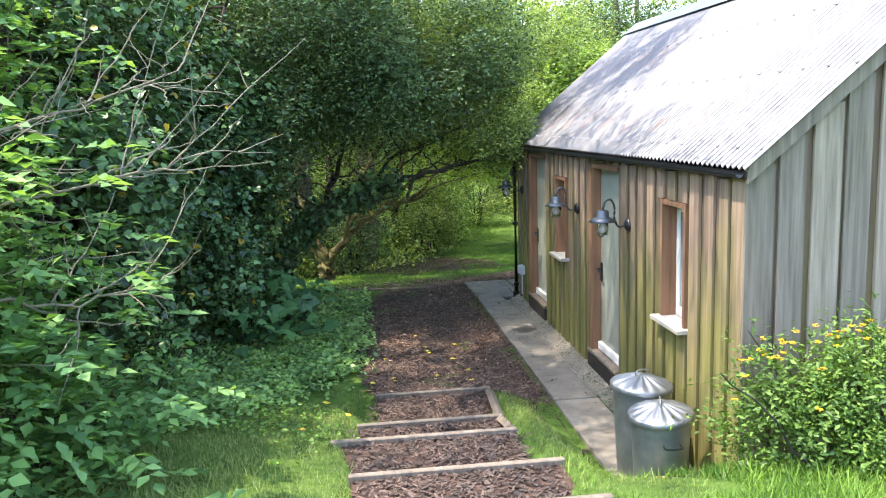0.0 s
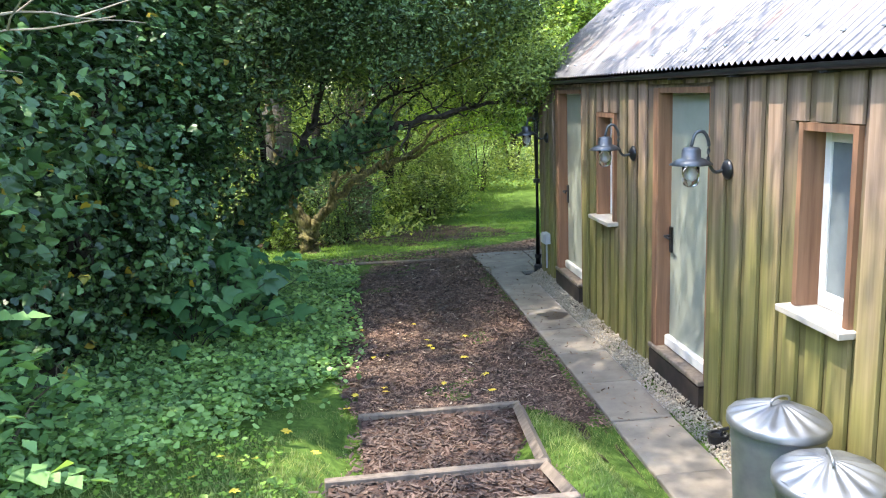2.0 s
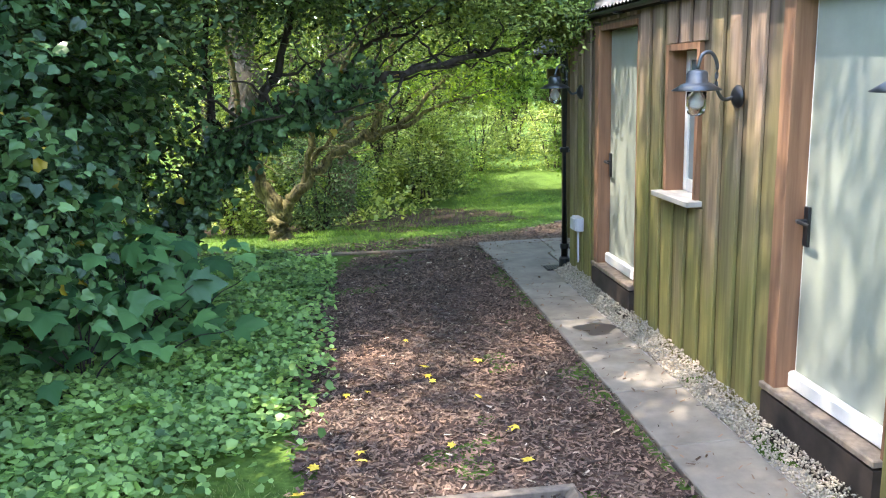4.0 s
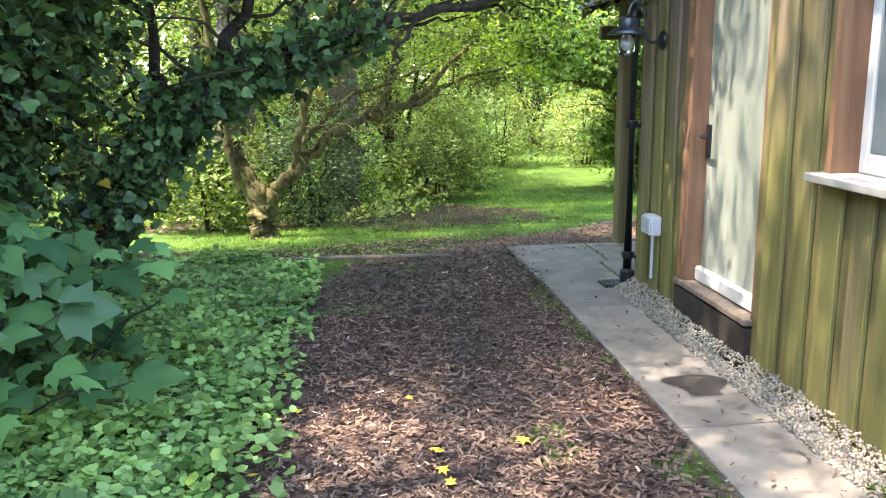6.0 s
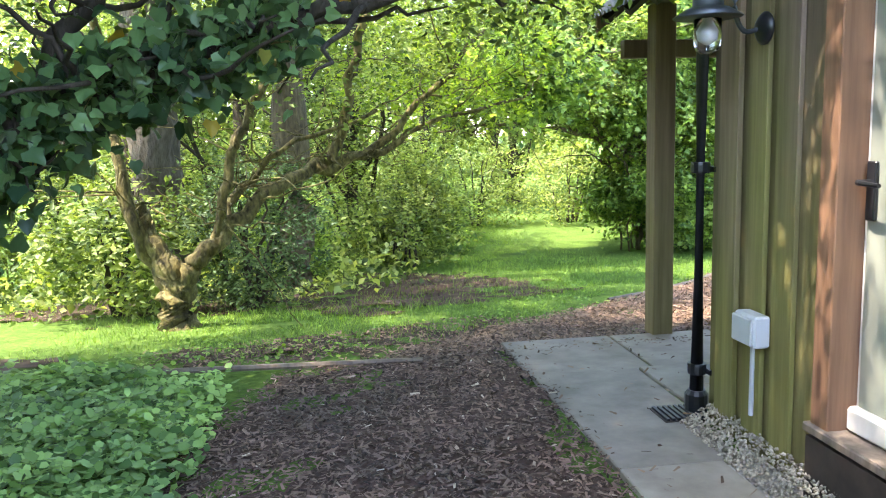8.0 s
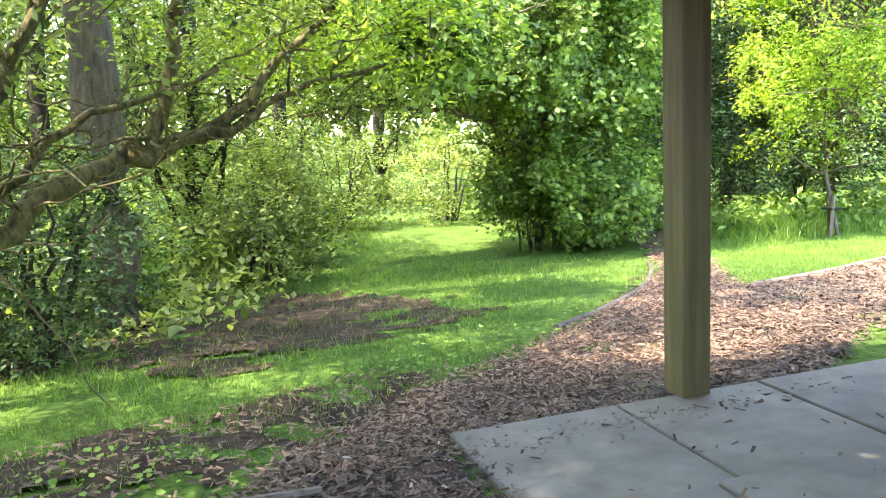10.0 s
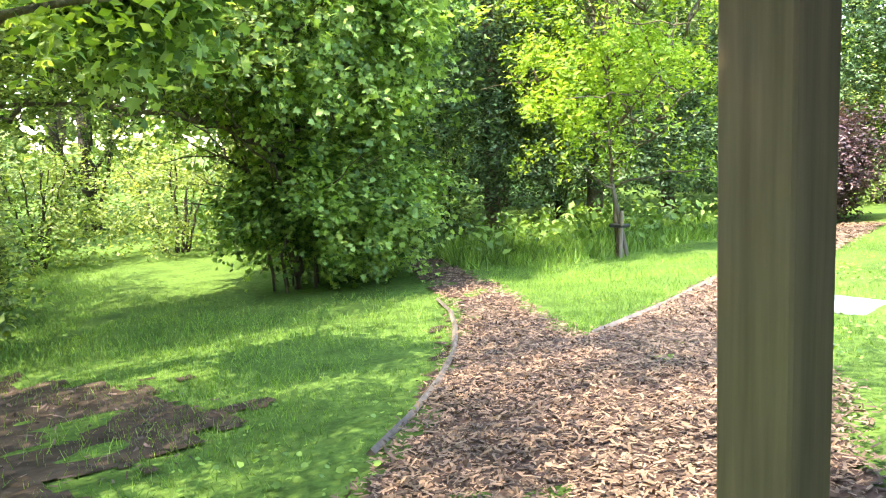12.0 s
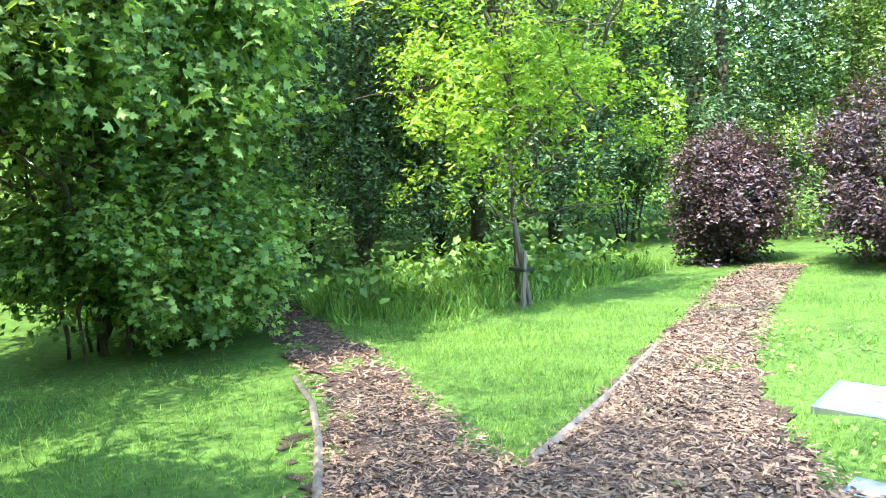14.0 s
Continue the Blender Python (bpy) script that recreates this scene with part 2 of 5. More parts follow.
def smooth_path(pts, sub=4, wob=0.0, rng=None):
    """Catmull-Rom through the points, with a little wander."""
    P = [np.array(p, float) for p in pts]
    P = [2 * P[0] - P[1]] + P + [2 * P[-1] - P[-2]]
    out = []
    for i in range(1, len(P) - 2):
        for k in range(sub):
            t = k / sub
            out.append(0.5 * (2 * P[i] + (P[i + 1] - P[i - 1]) * t + (2 * P[i - 1] - 5 * P[i] + 4 * P[i + 1] - P[i + 2]) * t * t + (3 * P[i] - P[i - 1] - 3 * P[i + 1] + P[i + 2]) * t ** 3))
    out.append(P[-2])
    if wob and rng is not None:
        out = [p + rng.normal(0, wob, 3) * (0 < i < len(out) - 1) for i, p in enumerate(out)]
    return out


def limb(bm, pts, r0, r1, rng, wob=0.02, seg=8, sub=5):
    p = smooth_path(pts, sub, wob, rng)
    n = len(p) - 1
    tube(bm, p, [(r0 + (r1 - r0) * (i / n) ** 0.8) * (1 + 0.06 * rng.normal()) for i in range(n + 1)], seg)
    return p


def mesh_np(name, verts, faces, mat, parent=None, label=""):
    """A mesh from vertex rows and equal-sized faces."""
    me = bpy.data.meshes.new(name)
    nf, k = faces.shape
    me.vertices.add(len(verts))
    me.vertices.foreach_set("co", np.ascontiguousarray(verts, np.float32).ravel())
    me.loops.add(nf * k)
    me.loops.foreach_set("vertex_index", np.ascontiguousarray(faces, np.int32).ravel())
    me.polygons.add(nf)
    me.polygons.foreach_set("loop_start", np.arange(0, nf * k, k, dtype=np.int32))
    me.update(calc_edges=True)
    me.validate()
    me.materials.append(mat)
    ob = new(name, me)
    ob.parent = parent
    return tagged(ob, label)


# outlines of a leaf: (across, along, up), unit length
DIAMOND = np.array([(0, 0, 0), (0.33, 0.45, 0.08), (0, 1, -0.08), (-0.33, 0.45, 0.08)])
DIAMOND_F = np.array([(0, 1, 2), (0, 2, 3)])
SLIM = np.array([(0, 0, 0), (0.23, 0.42, 0.07), (0, 1, -0.1), (-0.23, 0.42, 0.07)])
ROUND = np.array([(0, 0.06, -0.02), (0.4, 0.12, 0.03), (0.42, 0.6, 0.04), (0, 0.95, -0.06), (-0.42, 0.6, 0.04), (-0.4, 0.12, 0.03)])
IVY_F = np.array([(0, 1, 2), (0, 2, 3), (0, 3, 4), (0, 4, 5)])
LOBES = np.array([(0, 0, 0.02), (0.3, -0.1, 0.0), (0.5, 0.22, -0.04), (0.33, 0.5, 0.05), (0.16, 0.8, 0.02), (0, 0.95, -0.1), (-0.16, 0.8, 0.02), (-0.33, 0.5, 0.05), (-0.5, 0.22, -0.04), (-0.3, -0.1, 0.0)])
LOBES_F = np.array([(0, i, i + 1) for i in range(1, 9)])
LOBED = np.array([(0, 0, 0), (0.5, 0.1, 0), (0.28, 0.35, 0.05), (0.48, 0.7, 0), (0.16, 0.65, 0.05), (0, 1.05, -0.08), (-0.16, 0.65, 0.05), (-0.48, 0.7, 0), (-0.28, 0.35, 0.05), (-0.5, 0.1, 0)])
LOBED_F = np.array([(0, i, i + 1) for i in range(1, 9)])
MAPLE = np.array([(0, 0, 0), (0.22, -0.1, 0.0), (0.56, 0.06, -0.06), (0.44, 0.22, 0.03), (0.62, 0.5, -0.06), (0.34, 0.5, 0.04), (0.2, 0.78, 0.02), (0, 1.05, -0.1), (-0.2, 0.78, 0.02), (-0.34, 0.5, 0.04), (-0.62, 0.5, -0.06), (-0.44, 0.22, 0.03), (-0.56, 0.06, -0.06), (-0.22, -0.1, 0.0)])
MAPLE_F = np.array([(0, i, i + 1) for i in range(1, 13)])
CHIP = np.array([(-0.16, -0.5, 0), (0.16, -0.5, 0.02), (0.12, 0.5, 0.0), (-0.1, 0.5, 0.03)])
CHIP_F = np.array([(0, 1, 2), (0, 2, 3)])
BLADE = np.array([(-0.04, 0, 0), (0.04, 0, 0), (0, 1, 0.0)])
BLADE_F = np.array([(0, 1, 2)])


def leaves(name, pos, along, normal, size, shape, mat, parent=None, label=""):
    """One mesh of many leaves: places, directions, facings and sizes."""
    S, F = shape
    a = along / (np.linalg.norm(along, axis=1, keepdims=True) + 1e-9)
    x = np.cross(a, normal)
    x /= np.linalg.norm(x, axis=1, keepdims=True) + 1e-9
    n = np.cross(x, a)
    V = pos[:, None, :] + size[:, None, None] * (S[None, :, 0:1] * x[:, None, :] + S[None, :, 1:2] * a[:, None, :] + S[None, :, 2:3] * n[:, None, :])
    faces = (F[None] + (np.arange(len(pos)) * len(S))[:, None, None]).reshape(-1, F.shape[1])
    return mesh_np(name, V.reshape(-1, 3), faces, mat, parent, label)


def field(p, s, seed):
    """Cheap smooth pseudo-noise in -1..1 at rows of points."""
    r = np.random.RandomState(seed)
    v = 0
    for k in range(5):
        d = r.normal(0, 1, 3) * s * (1 + 0.5 * k)
        v = v + np.sin(p @ d + r.uniform(0, 6.3)) / (1 + 0.35 * k)
    return v / 2.6


def cloud(rng, c, r, clusters, per, spread, shell=0.55, gap=-0.35, floor=None, gs=1.3):
    """Leaf places grouped on sprays in an uneven, gappy ellipsoid."""
    d = rng.normal(0, 1, (clusters * 3, 3))
    d /= np.linalg.norm(d, axis=1, keepdims=True)
    rad = shell + (1 - shell) * rng.uniform(0, 1, (len(d), 1)) ** 0.6
    lump = 1 + 0.34 * field(d, 2.6, rng.randint(9999))[:, None]
    C = np.array(c) + d * rad * lump * np.array(r)
    C = C[field(C, gs, rng.randint(9999)) > gap][:clusters]
    if floor is not None:
        C = C[C[:, 2] > floor]
    out = (C - np.array(c)) / np.array(r)
    out /= np.linalg.norm(out, axis=1, keepdims=True) + 1e-6
    spr = out * 0.8 + rng.normal(0, 0.5, out.shape)
    spr[:, 2] -= 0.1
    t = rng.uniform(-1, 1, (len(C), per, 1))
    P = C[:, None] + t * spread * spr[:, None] + rng.normal(0, spread * 0.28, (len(C), per, 3))
    A = rng.normal(0, 1, P.shape) * (1, 1, 0.5) + 0.35 * out[:, None]
    N = np.array([0, 0, 0.8]) + 0.75 * out[:, None] + rng.normal(0, 0.45, P.shape)
    return P.reshape(-1, 3), A.reshape(-1, 3), N.reshape(-1, 3)


def crown(name, rng, c, r, clusters, per, size, mat, parent, spread=0.3, shape=(SLIM, DIAMOND_F), **k):
    P, A, N = cloud(rng, c, r, int(clusters * 1.1), int(per * 1.35), spread * 0.9, **k)
    size *= 0.86
    return leaves(name, P, A, N, size * rng.uniform(0.6, 1.3, len(P)), shape, mat, parent)


# ---- the lie of the land ----
GY = np.array([-60, -4, 0, 4.7, 5.6, 6.2, 7.6, 9, 12, 13.5, 15.8, 17.6, 20, 24, 40, 400.0])
GZ = np.array([3.0, 1.7, 1.13, 0.42, 0.28, 0.16, -0.09, -0.14, -0.17, -0.22, -0.42, -0.62, -0.8, -0.95, -1.0, -1.0])


def sstep(a, b, v):
    t = np.clip((v - a) / (b - a), 0, 1)
    return t * t * (3 - 2 * t)


def gz(x, y):
    x, y = np.asarray(x, float), np.asarray(y, float)
    z = np.interp(y, GY, GZ)
    z = z + 0.13 * np.clip(-0.2 - x, 0, 4) * sstep(3, 7, y) * (1 - sstep(12.5, 15, y))
    z = z + 0.02 * sstep(8, 10, x) * sstep(13, 16, y) - 0.09 * sstep(5, 7, x) * (1 - sstep(16, 18, y)) * sstep(13, 14, y)
    z = z - 0.16 * sstep(-0.2, 0.0, x) * (1 - sstep(1.1, 1.3, x)) * sstep(3.8, 4.0, y) * (1 - sstep(7.55, 7.7, y))
    low = sstep(1.35, 1.78, x) * sstep(4.3, 4.95, y) * (1 - sstep(13.4, 13.8, y))
    z = z * (1 - low) + low * np.minimum(z, -0.17)
    return z


def inside(poly, x, y):
    c = np.zeros(x.shape, bool)
    for (x0, y0), (x1, y1) in zip(poly, poly[1:] + poly[:1]):
        cross = ((y0 > y) != (y1 > y)) & (x < (x1 - x0) * (y - y0) / (y1 - y0 + 1e-12) + x0)
        c ^= cross
    return c


def scatter(rng, poly, n, ragged=0.08):
    a = np.array(poly)
    lo, hi = a.min(0) - 0.1, a.max(0) + 0.1
    p = rng.uniform(lo, hi, (n, 2))
    q = p + ragged * rng.normal(0, 1, p.shape)
    return p[inside(poly, q[:, 0], q[:, 1])]


def sheet(name, poly, lift, step, mat, label, category, ragged=0.06, seed=3):
    """Ground cover that follows the land, with a ragged edge."""
    a = np.array(poly)
    lo, hi = a.min(0) - 0.2, a.max(0) + 0.2
    nx, ny = int((hi[0] - lo[0]) / step) + 1, int((hi[1] - lo[1]) / step) + 1
    X, Y = np.meshgrid(lo[0] + step * np.arange(nx + 1), lo[1] + step * np.arange(ny + 1), indexing="ij")
    P = np.stack([X.ravel(), Y.ravel(), 0 * X.ravel()], 1)
    e = ragged * np.stack([field(P, 4.0, seed), field(P, 4.0, seed + 1)], 1) + 0.5 * ragged * np.stack([field(P, 13.0, seed + 2), field(P, 13.0, seed + 3)], 1)
    ok = inside(poly, P[:, 0] + e[:, 0], P[:, 1] + e[:, 1]).reshape(X.shape)
    P[:, 2] = gz(P[:, 0], P[:, 1]) + lift + 0.012 * field(P, 5.0, seed + 5)
    i, j = np.nonzero(ok[:-1, :-1] & ok[1:, :-1] & ok[:-1, 1:] & ok[1:, 1:])
    idx = lambda i, j: i * (ny + 1) + j
    F = np.stack([idx(i, j), idx(i + 1, j), idx(i + 1, j + 1), idx(i, j + 1)], 1)
    used, inv = np.unique(F, return_inverse=True)
    ob = mesh_np(name, P[used], inv.reshape(F.shape), mat)
    ob.data.polygons.foreach_set("use_smooth", [True] * len(ob.data.polygons))
    return tagged(ob, label, category, kind="structure")


# one sheet of ground, fine in the middle and coarse to the horizon
gx = np.concatenate([[-600, -250, -100, -50, -30, -20], np.arange(-14, 24.01, 0.2), [28, 36, 50, 100, 250, 600]])
gy = np.concatenate([[-600, -250, -100, -50, -25, -12], np.arange(-6, 36.01, 0.2), [40, 50, 70, 120, 260, 600]])
X, Y = np.meshgrid(gx, gy, indexing="ij")
P = np.stack([X.ravel(), Y.ravel(), gz(X, Y).ravel()], 1)
P[:, 2] += 0.015 * field(P * (1, 1, 0), 2.0, 1)
I, J = np.meshgrid(np.arange(len(gx) - 1), np.arange(len(gy) - 1), indexing="ij")
I, J = I.ravel(), J.ravel()
k = len(gy)
ground = mesh_np("ground", P, np.stack([I * k + J, (I + 1) * k + J, (I + 1) * k + J + 1, I * k + J + 1], 1), M_grassbed)
ground.data.polygons.foreach_set("use_smooth", [True] * len(ground.data.polygons))
tagged(ground, "mown green grass ground under trees", "ground", kind="structure")

CHIPS = [(0.1, 7.6), (-0.05, 8.8), (-0.1, 10.8), (0.1, 12.3), (0.45, 13.3), (1.1, 13.5), (1.3, 13.9), (2.1, 14.6), (2.9, 15.15), (3.95, 16.15), (5.0, 17.25), (6.1, 18.6), (6.75, 19.8), (7.5, 21.3), (8.3, 23.0), (9.4, 25.5),
         (10.0, 25.2), (8.8, 22.7), (8.0, 20.9), (7.3, 19.4), (6.75, 18.5), (5.75, 16.72), (7.2, 17.1), (9.5, 17.8), (12.1, 18.6), (13.6, 18.8), (13.6, 18.2), (9.6, 17.1), (7.6, 16.4), (6.3, 15.55), (5.2, 14.6), (4.0, 13.9), (3.7, 13.7), (1.85, 13.65), (1.85, 7.3), (1.45, 7.3), (1.3, 7.6)]
STEPS = [(-0.05, 4.0), (-0.12, 5.6), (0.1, 7.6), (1.25, 7.6), (1.12, 5.6), (1.2, 4.0)]
DIRT = [(0.4, 16.5), (1.5, 15.85), (2.8, 16.3), (3.5, 17.4), (3.0, 18.6), (2.4, 20.0), (1.0, 20.4), (-2.5, 19.5), (-3, 17.0), (-1, 16.2)]
sheet("chip_path", CHIPS, 0.012, 0.06, M_chipbed, "reddish brown bark chip path with ragged edges", "path", 0.13)
sheet("woodland_soil", DIRT, 0.008, 0.06, M_soil, "bare dark soil under the trees", "soil", 0.45, 9)
sheet("hedge_soil", [(-9, 2), (-2.2, 4.5), (-1.5, 7), (-0.9, 9), (-0.5, 12), (-0.9, 14), (-9, 16)], 0.008, 0.1, M_soil, "shaded leaf litter under the hedge", "soil", 0.3, 19)
sheet("worn_soil", [(-0.3, 13.9), (1.2, 13.6), (1.5, 14.0), (2.5, 14.9), (1.9, 15.2), (0.9, 14.75), (0.2, 14.5), (-0.5, 14.3)], 0.010, 0.06, M_soil, "worn earth where grass meets the chip path", "soil", 0.35, 49)
sheet("path_edge_soil", [(3.3, 15.42), (4.15, 16.0), (5.0, 17.2), (5.85, 18.5), (5.75, 18.5), (4.8, 17.2), (3.9, 16.1), (3.2, 15.6)], 0.008, 0.06, M_soil, "dark soil strip beside the path edging", "soil", 0.12, 29)
sheet("bank_soil", [(1.4, 5.4), (1.86, 5.4), (1.86, 7.4), (1.55, 7.4)], 0.008, 0.06, M_soil, "worn soil beside the paving", "soil", 0.1, 39)

# ---- the cabin ----
WX, Y0, Y1, EX, RX, RZ = 2.50, 4.85, 11.96, 6.50, 4.50, 3.97
EAVE, EZ = 2.44, 2.25                  # the lower edge of the tin
SLOPE = (RZ - EZ) / (RX - EAVE)
rng = np.random.RandomState(5)
OPEN = [(5.74, 6.19, 0.96, 1.91), (7.30, 8.22, 0.02, 2.12), (9.14, 9.60, 0.95, 1.89), (10.20, 11.13, 0.02, 2.12)]  # y0, y1, z0, z1


def wall_west():
    bm = bmesh.new()
    ys = [Y0] + [v for o in OPEN for v in o[:2]] + [Y1]
    for a, b in zip(ys[::2], ys[1::2]):
        box(bm, WX, WX + 0.14, a, b, -0.2, 2.2)
    for y0, y1, z0, z1 in OPEN:
        box(bm, WX, WX + 0.14, y0, y1, z1, 2.2)
        if z0 > 0.5:
            box(bm, WX, WX + 0.14, y0, y1, -0.2, z0)
    return tagged(part("wall_west", bm, M_under), "weathered vertical board wall stained green with algae", "wall", kind="structure")


W_west = wall_west()
bm = bmesh.new()
v = [bm.verts.new(p) for p in ((WX + 0.02, Y0, -0.2), (EX, Y0, -0.2), (EX, Y0, 2.25), (RX, Y0, RZ - 0.1), (WX + 0.02, Y0, 2.25))]
bmesh.ops.extrude_face_region(bm, geom=[bm.faces.new(v)])
bm.verts.ensure_lookup_table()
for q in bm.verts[:5]:
    q.co.y = Y0 + 0.14
W_south = tagged(part("wall_south", bm, M_under), "grey weathered timber gable wall", "wall", kind="structure")
bm = bmesh.new()
v = [bm.verts.new(p) for p in ((WX + 0.14, Y1, -0.2), (EX, Y1, -0.2), (EX, Y1, 2.25), (RX, Y1, RZ - 0.1), (WX + 0.14, Y1, 2.25))]
r = bmesh.ops.extrude_face_region(bm, geom=[bm.faces.new(v)])
bmesh.ops.translate(bm, verts=[q for q in r["geom"] if isinstance(q, bmesh.types.BMVert)], vec=(0, -0.14, 0))
tagged(part("wall_north", bm, M_boards), "weathered timber end wall under the porch", "wall", kind="structure")
tagged(part("wall_east", boxed(EX, EX + 0.14, Y0, Y1, -0.2, 2.25), M_boards), "plain timber back wall", "wall", kind="structure")
tagged(part("floor", boxed(WX + 0.15, EX, Y0 + 0.15, Y1 - 0.15, -0.18, 0.02), M_dark), "dark cabin floor", "floor", kind="structure")

# roofs: overlapping corrugated sheets
def roof_sheet(side, x0, z0, z1):
    pitch, waves, n = 0.0765, 10, 8
    cols = waves * n
    L = RX - x0
    V, F = [], []
    for layer in (0, 1):
        for i in range(cols + 1):
            y = i / n * pitch
            h = 0.011 * math.cos(2 * math.pi * i / n) - 0.0015 * layer
            for t in (0.0, 0.33, 0.66, 1.0):
                V.append((side * (x0 + t * L - RX), y, z0 + t * (z1 - z0) + h))
    m = (cols + 1) * 4
    for layer in (0, 1):
        for i in range(cols):
            for j in range(3):
                a = layer * m + i * 4 + j
                f = (a, a + 4, a + 5, a + 1)
                F.append(f if layer else f[::-1])
    me = bpy.data.meshes.new("roof_sheet")
    me.from_pydata(V, [], F)
    me.materials.append(M_roof)
    me.polygons.foreach_set("use_smooth", [True] * len(F))
    return me


bolt = bmesh.new()
lathe(bolt, [(0.016, 0), (0.016, 0.006), (0.008, 0.014)], 8)
bolt_me = bpy.data.meshes.new("roof_bolt")
bolt.to_mesh(bolt_me)
bolt.free()
bolt_me.materials.append(M_zinc)


def tin_roof(label, x0, z0, z1, y0, sheets, bolts):
    """A pitched tin roof on both sides of the ridge, with barge boards and fascia."""
    e = tagged(new("roof"), label, "roof", kind="structure")
    y1 = y0 + sheets * 0.765
    for side in (1, -1):
        me = roof_sheet(side, x0, z0, z1)
        for i in range(sheets):
            ob = new("roof_sheet", me)
            ob.parent = e
            ob.location = (RX, y0 + i * 0.765, 0)
    ang = math.atan2(z1 - z0, RX - x0)
    for sx in (-1, 1):
        bm = boxed(-0.12, 0.12, y0 - 0.01, y1 + 0.01, -0.003, 0.003)
        for q in bm.verts:
            u, w = q.co.x, q.co.z
            q.co = Vector((RX + sx * (0.10 + u * math.cos(ang)), q.co.y, z1 + 0.02 - (0.10 + u) * math.sin(ang) + w))
        part("ridge_cap", bm, M_zinc, e)
    if bolts:
        for t in (0.06, 0.36, 0.66, 0.95):
            for i in range(int((y1 - y0 - 0.1) / 0.306)):
                ob = new("roof_bolt", bolt_me)
                ob.parent = e
                ob.location = (x0 + t * (RX - x0), y0 + 0.08 + i * 0.306, z0 + t * (z1 - z0) + 0.011)
    for s in (1, -1):
        for yy in (y0 + 0.05, y1 - 0.08):
            bm = boxed(0, 1, yy, yy + 0.035, -0.13, -0.015)
            for q in bm.verts:
                q.co = Vector((RX - s * (1 - q.co.x) * (RX - x0 - 0.03), q.co.y, z1 - (1 - q.co.x) * (z1 - z0 - 0.03) + q.co.z))
            part("barge_board", bm, M_gable if bolts else M_post, e)
    return e


roof = tin_roof("pitched corrugated galvanised metal roof with rust streaks", EAVE, EZ, RZ, 4.72, 10, True)
part("fascia", boxed(2.465, 2.49, Y0 - 0.06, Y1, 2.175, 2.225), M_dark, roof)
porch_roof = tin_roof("low weathered tin roof over the porch", 2.58, 1.96, 1.96 + (RX - 2.58) * SLOPE, 12.42, 2, False)
for k in range(4):
    bm = bmesh.new()
    yy = 12.55 + k * 0.4
    tube(bm, [(2.62, yy, 1.92), (RX, yy, 1.90 + (RX - 2.62) * SLOPE)], [0.035, 0.035], 4)
    part("rafter", bm, M_dark, porch_roof)
# ceiling closes the cabin
tagged(part("ceiling", boxed(WX + 0.15, EX, Y0 + 0.15, Y1 - 0.15, 2.3, 2.34), M_white), "plain boarded ceiling", "ceiling", kind="structure")

gutter = empty("gutter", (2.425, 5, 2.195), "black half round rain gutter with brackets under the eave", "gutter")
bm = bmesh.new()
N = 8
ring = [(0.05 * math.cos(math.pi + math.pi * i / N), 0.05 * math.sin(math.pi + math.pi * i / N)) for i in range(N + 1)] + [(0.044 * math.cos(2 * math.pi - math.pi * i / N), 0.044 * math.sin(2 * math.pi - math.pi * i / N)) for i in range(N + 1)]
a = [bm.verts.new((x * 0.6, -0.2, z * 0.6 + 0.02)) for x, z in ring]
b = [bm.verts.new((x * 0.6, 7.0, z * 0.6 + 0.02)) for x, z in ring]
for i in range(len(ring)):
    j = (i + 1) % len(ring)
    bm.faces.new((a[i], a[j], b[j], b[i]))
bm.faces.new(a[::-1])
bm.faces.new(b)
part("trough", bm, M_black, gutter)
for i in range(8):
    part("bracket", boxed(-0.045, 0.06, i * 0.9, i * 0.9 + 0.025, -0.024, -0.012), M_black, gutter)

downpipe = empty("downpipe", (2.46, 12.01, -0.15), "black downpipe fixed at the cabin corner", "downpipe")
bm = bmesh.new()
tube(bm, [(0, 0, 0.0), (0, 0, 1.95), (-0.02, -0.03, 2.2), (-0.035, -0.1, 2.32)], [0.036] * 4, 14)
part("pipe", bm, M_black, downpipe, smooth=True)
for z in (0.2, 1.15, 1.9):
    bm = bmesh.new()
    lathe(bm, [(0.043, z), (0.045, z + 0.01), (0.045, z + 0.04), (0.043, z + 0.05)], 14)
    box(bm, 0.03, 0.09, -0.07, 0.03, z + 0.005, z + 0.03)
    part("clip", bm, M_black, downpipe)
bm = bmesh.new()
lathe(bm, [(0.052, -0.02), (0.055, 0.0), (0.055, 0.1), (0.04, 0.12)], 14)
part("shoe", bm, M_black, downpipe)
drain = empty("drain_grate", (2.36, 12.0, -0.14), "black square drain grate set by the downpipe", "drain")
part("frame", boxed(-0.1, 0.1, -0.1, 0.1, -0.03, 0.0), M_dark, drain)
for i in range(7):
    part("bar", boxed(-0.09 + i * 0.027, -0.075 + i * 0.027, -0.09, 0.09, 0.0, 0.012), M_black, drain)

gully = empty("drain_gully", (2.41, 6.88, -0.09), "small round black drain gully set in the gravel", "drain")
bm = bmesh.new()
lathe(bm, [(0.06, -0.05), (0.068, 0.015), (0.068, 0.025), (0.052, 0.025), (0.048, 0.012), (0.02, 0.012)], 20)
part("rim", bm, M_black, gully, smooth=False)
bm = bmesh.new()
tube(bm, [(0.02, 0, 0.01), (0.02, 0, 0.05), (0.085, 0, 0.06)], [0.013, 0.013, 0.013], 10)
part("waste_pipe", bm, M_black, gully)


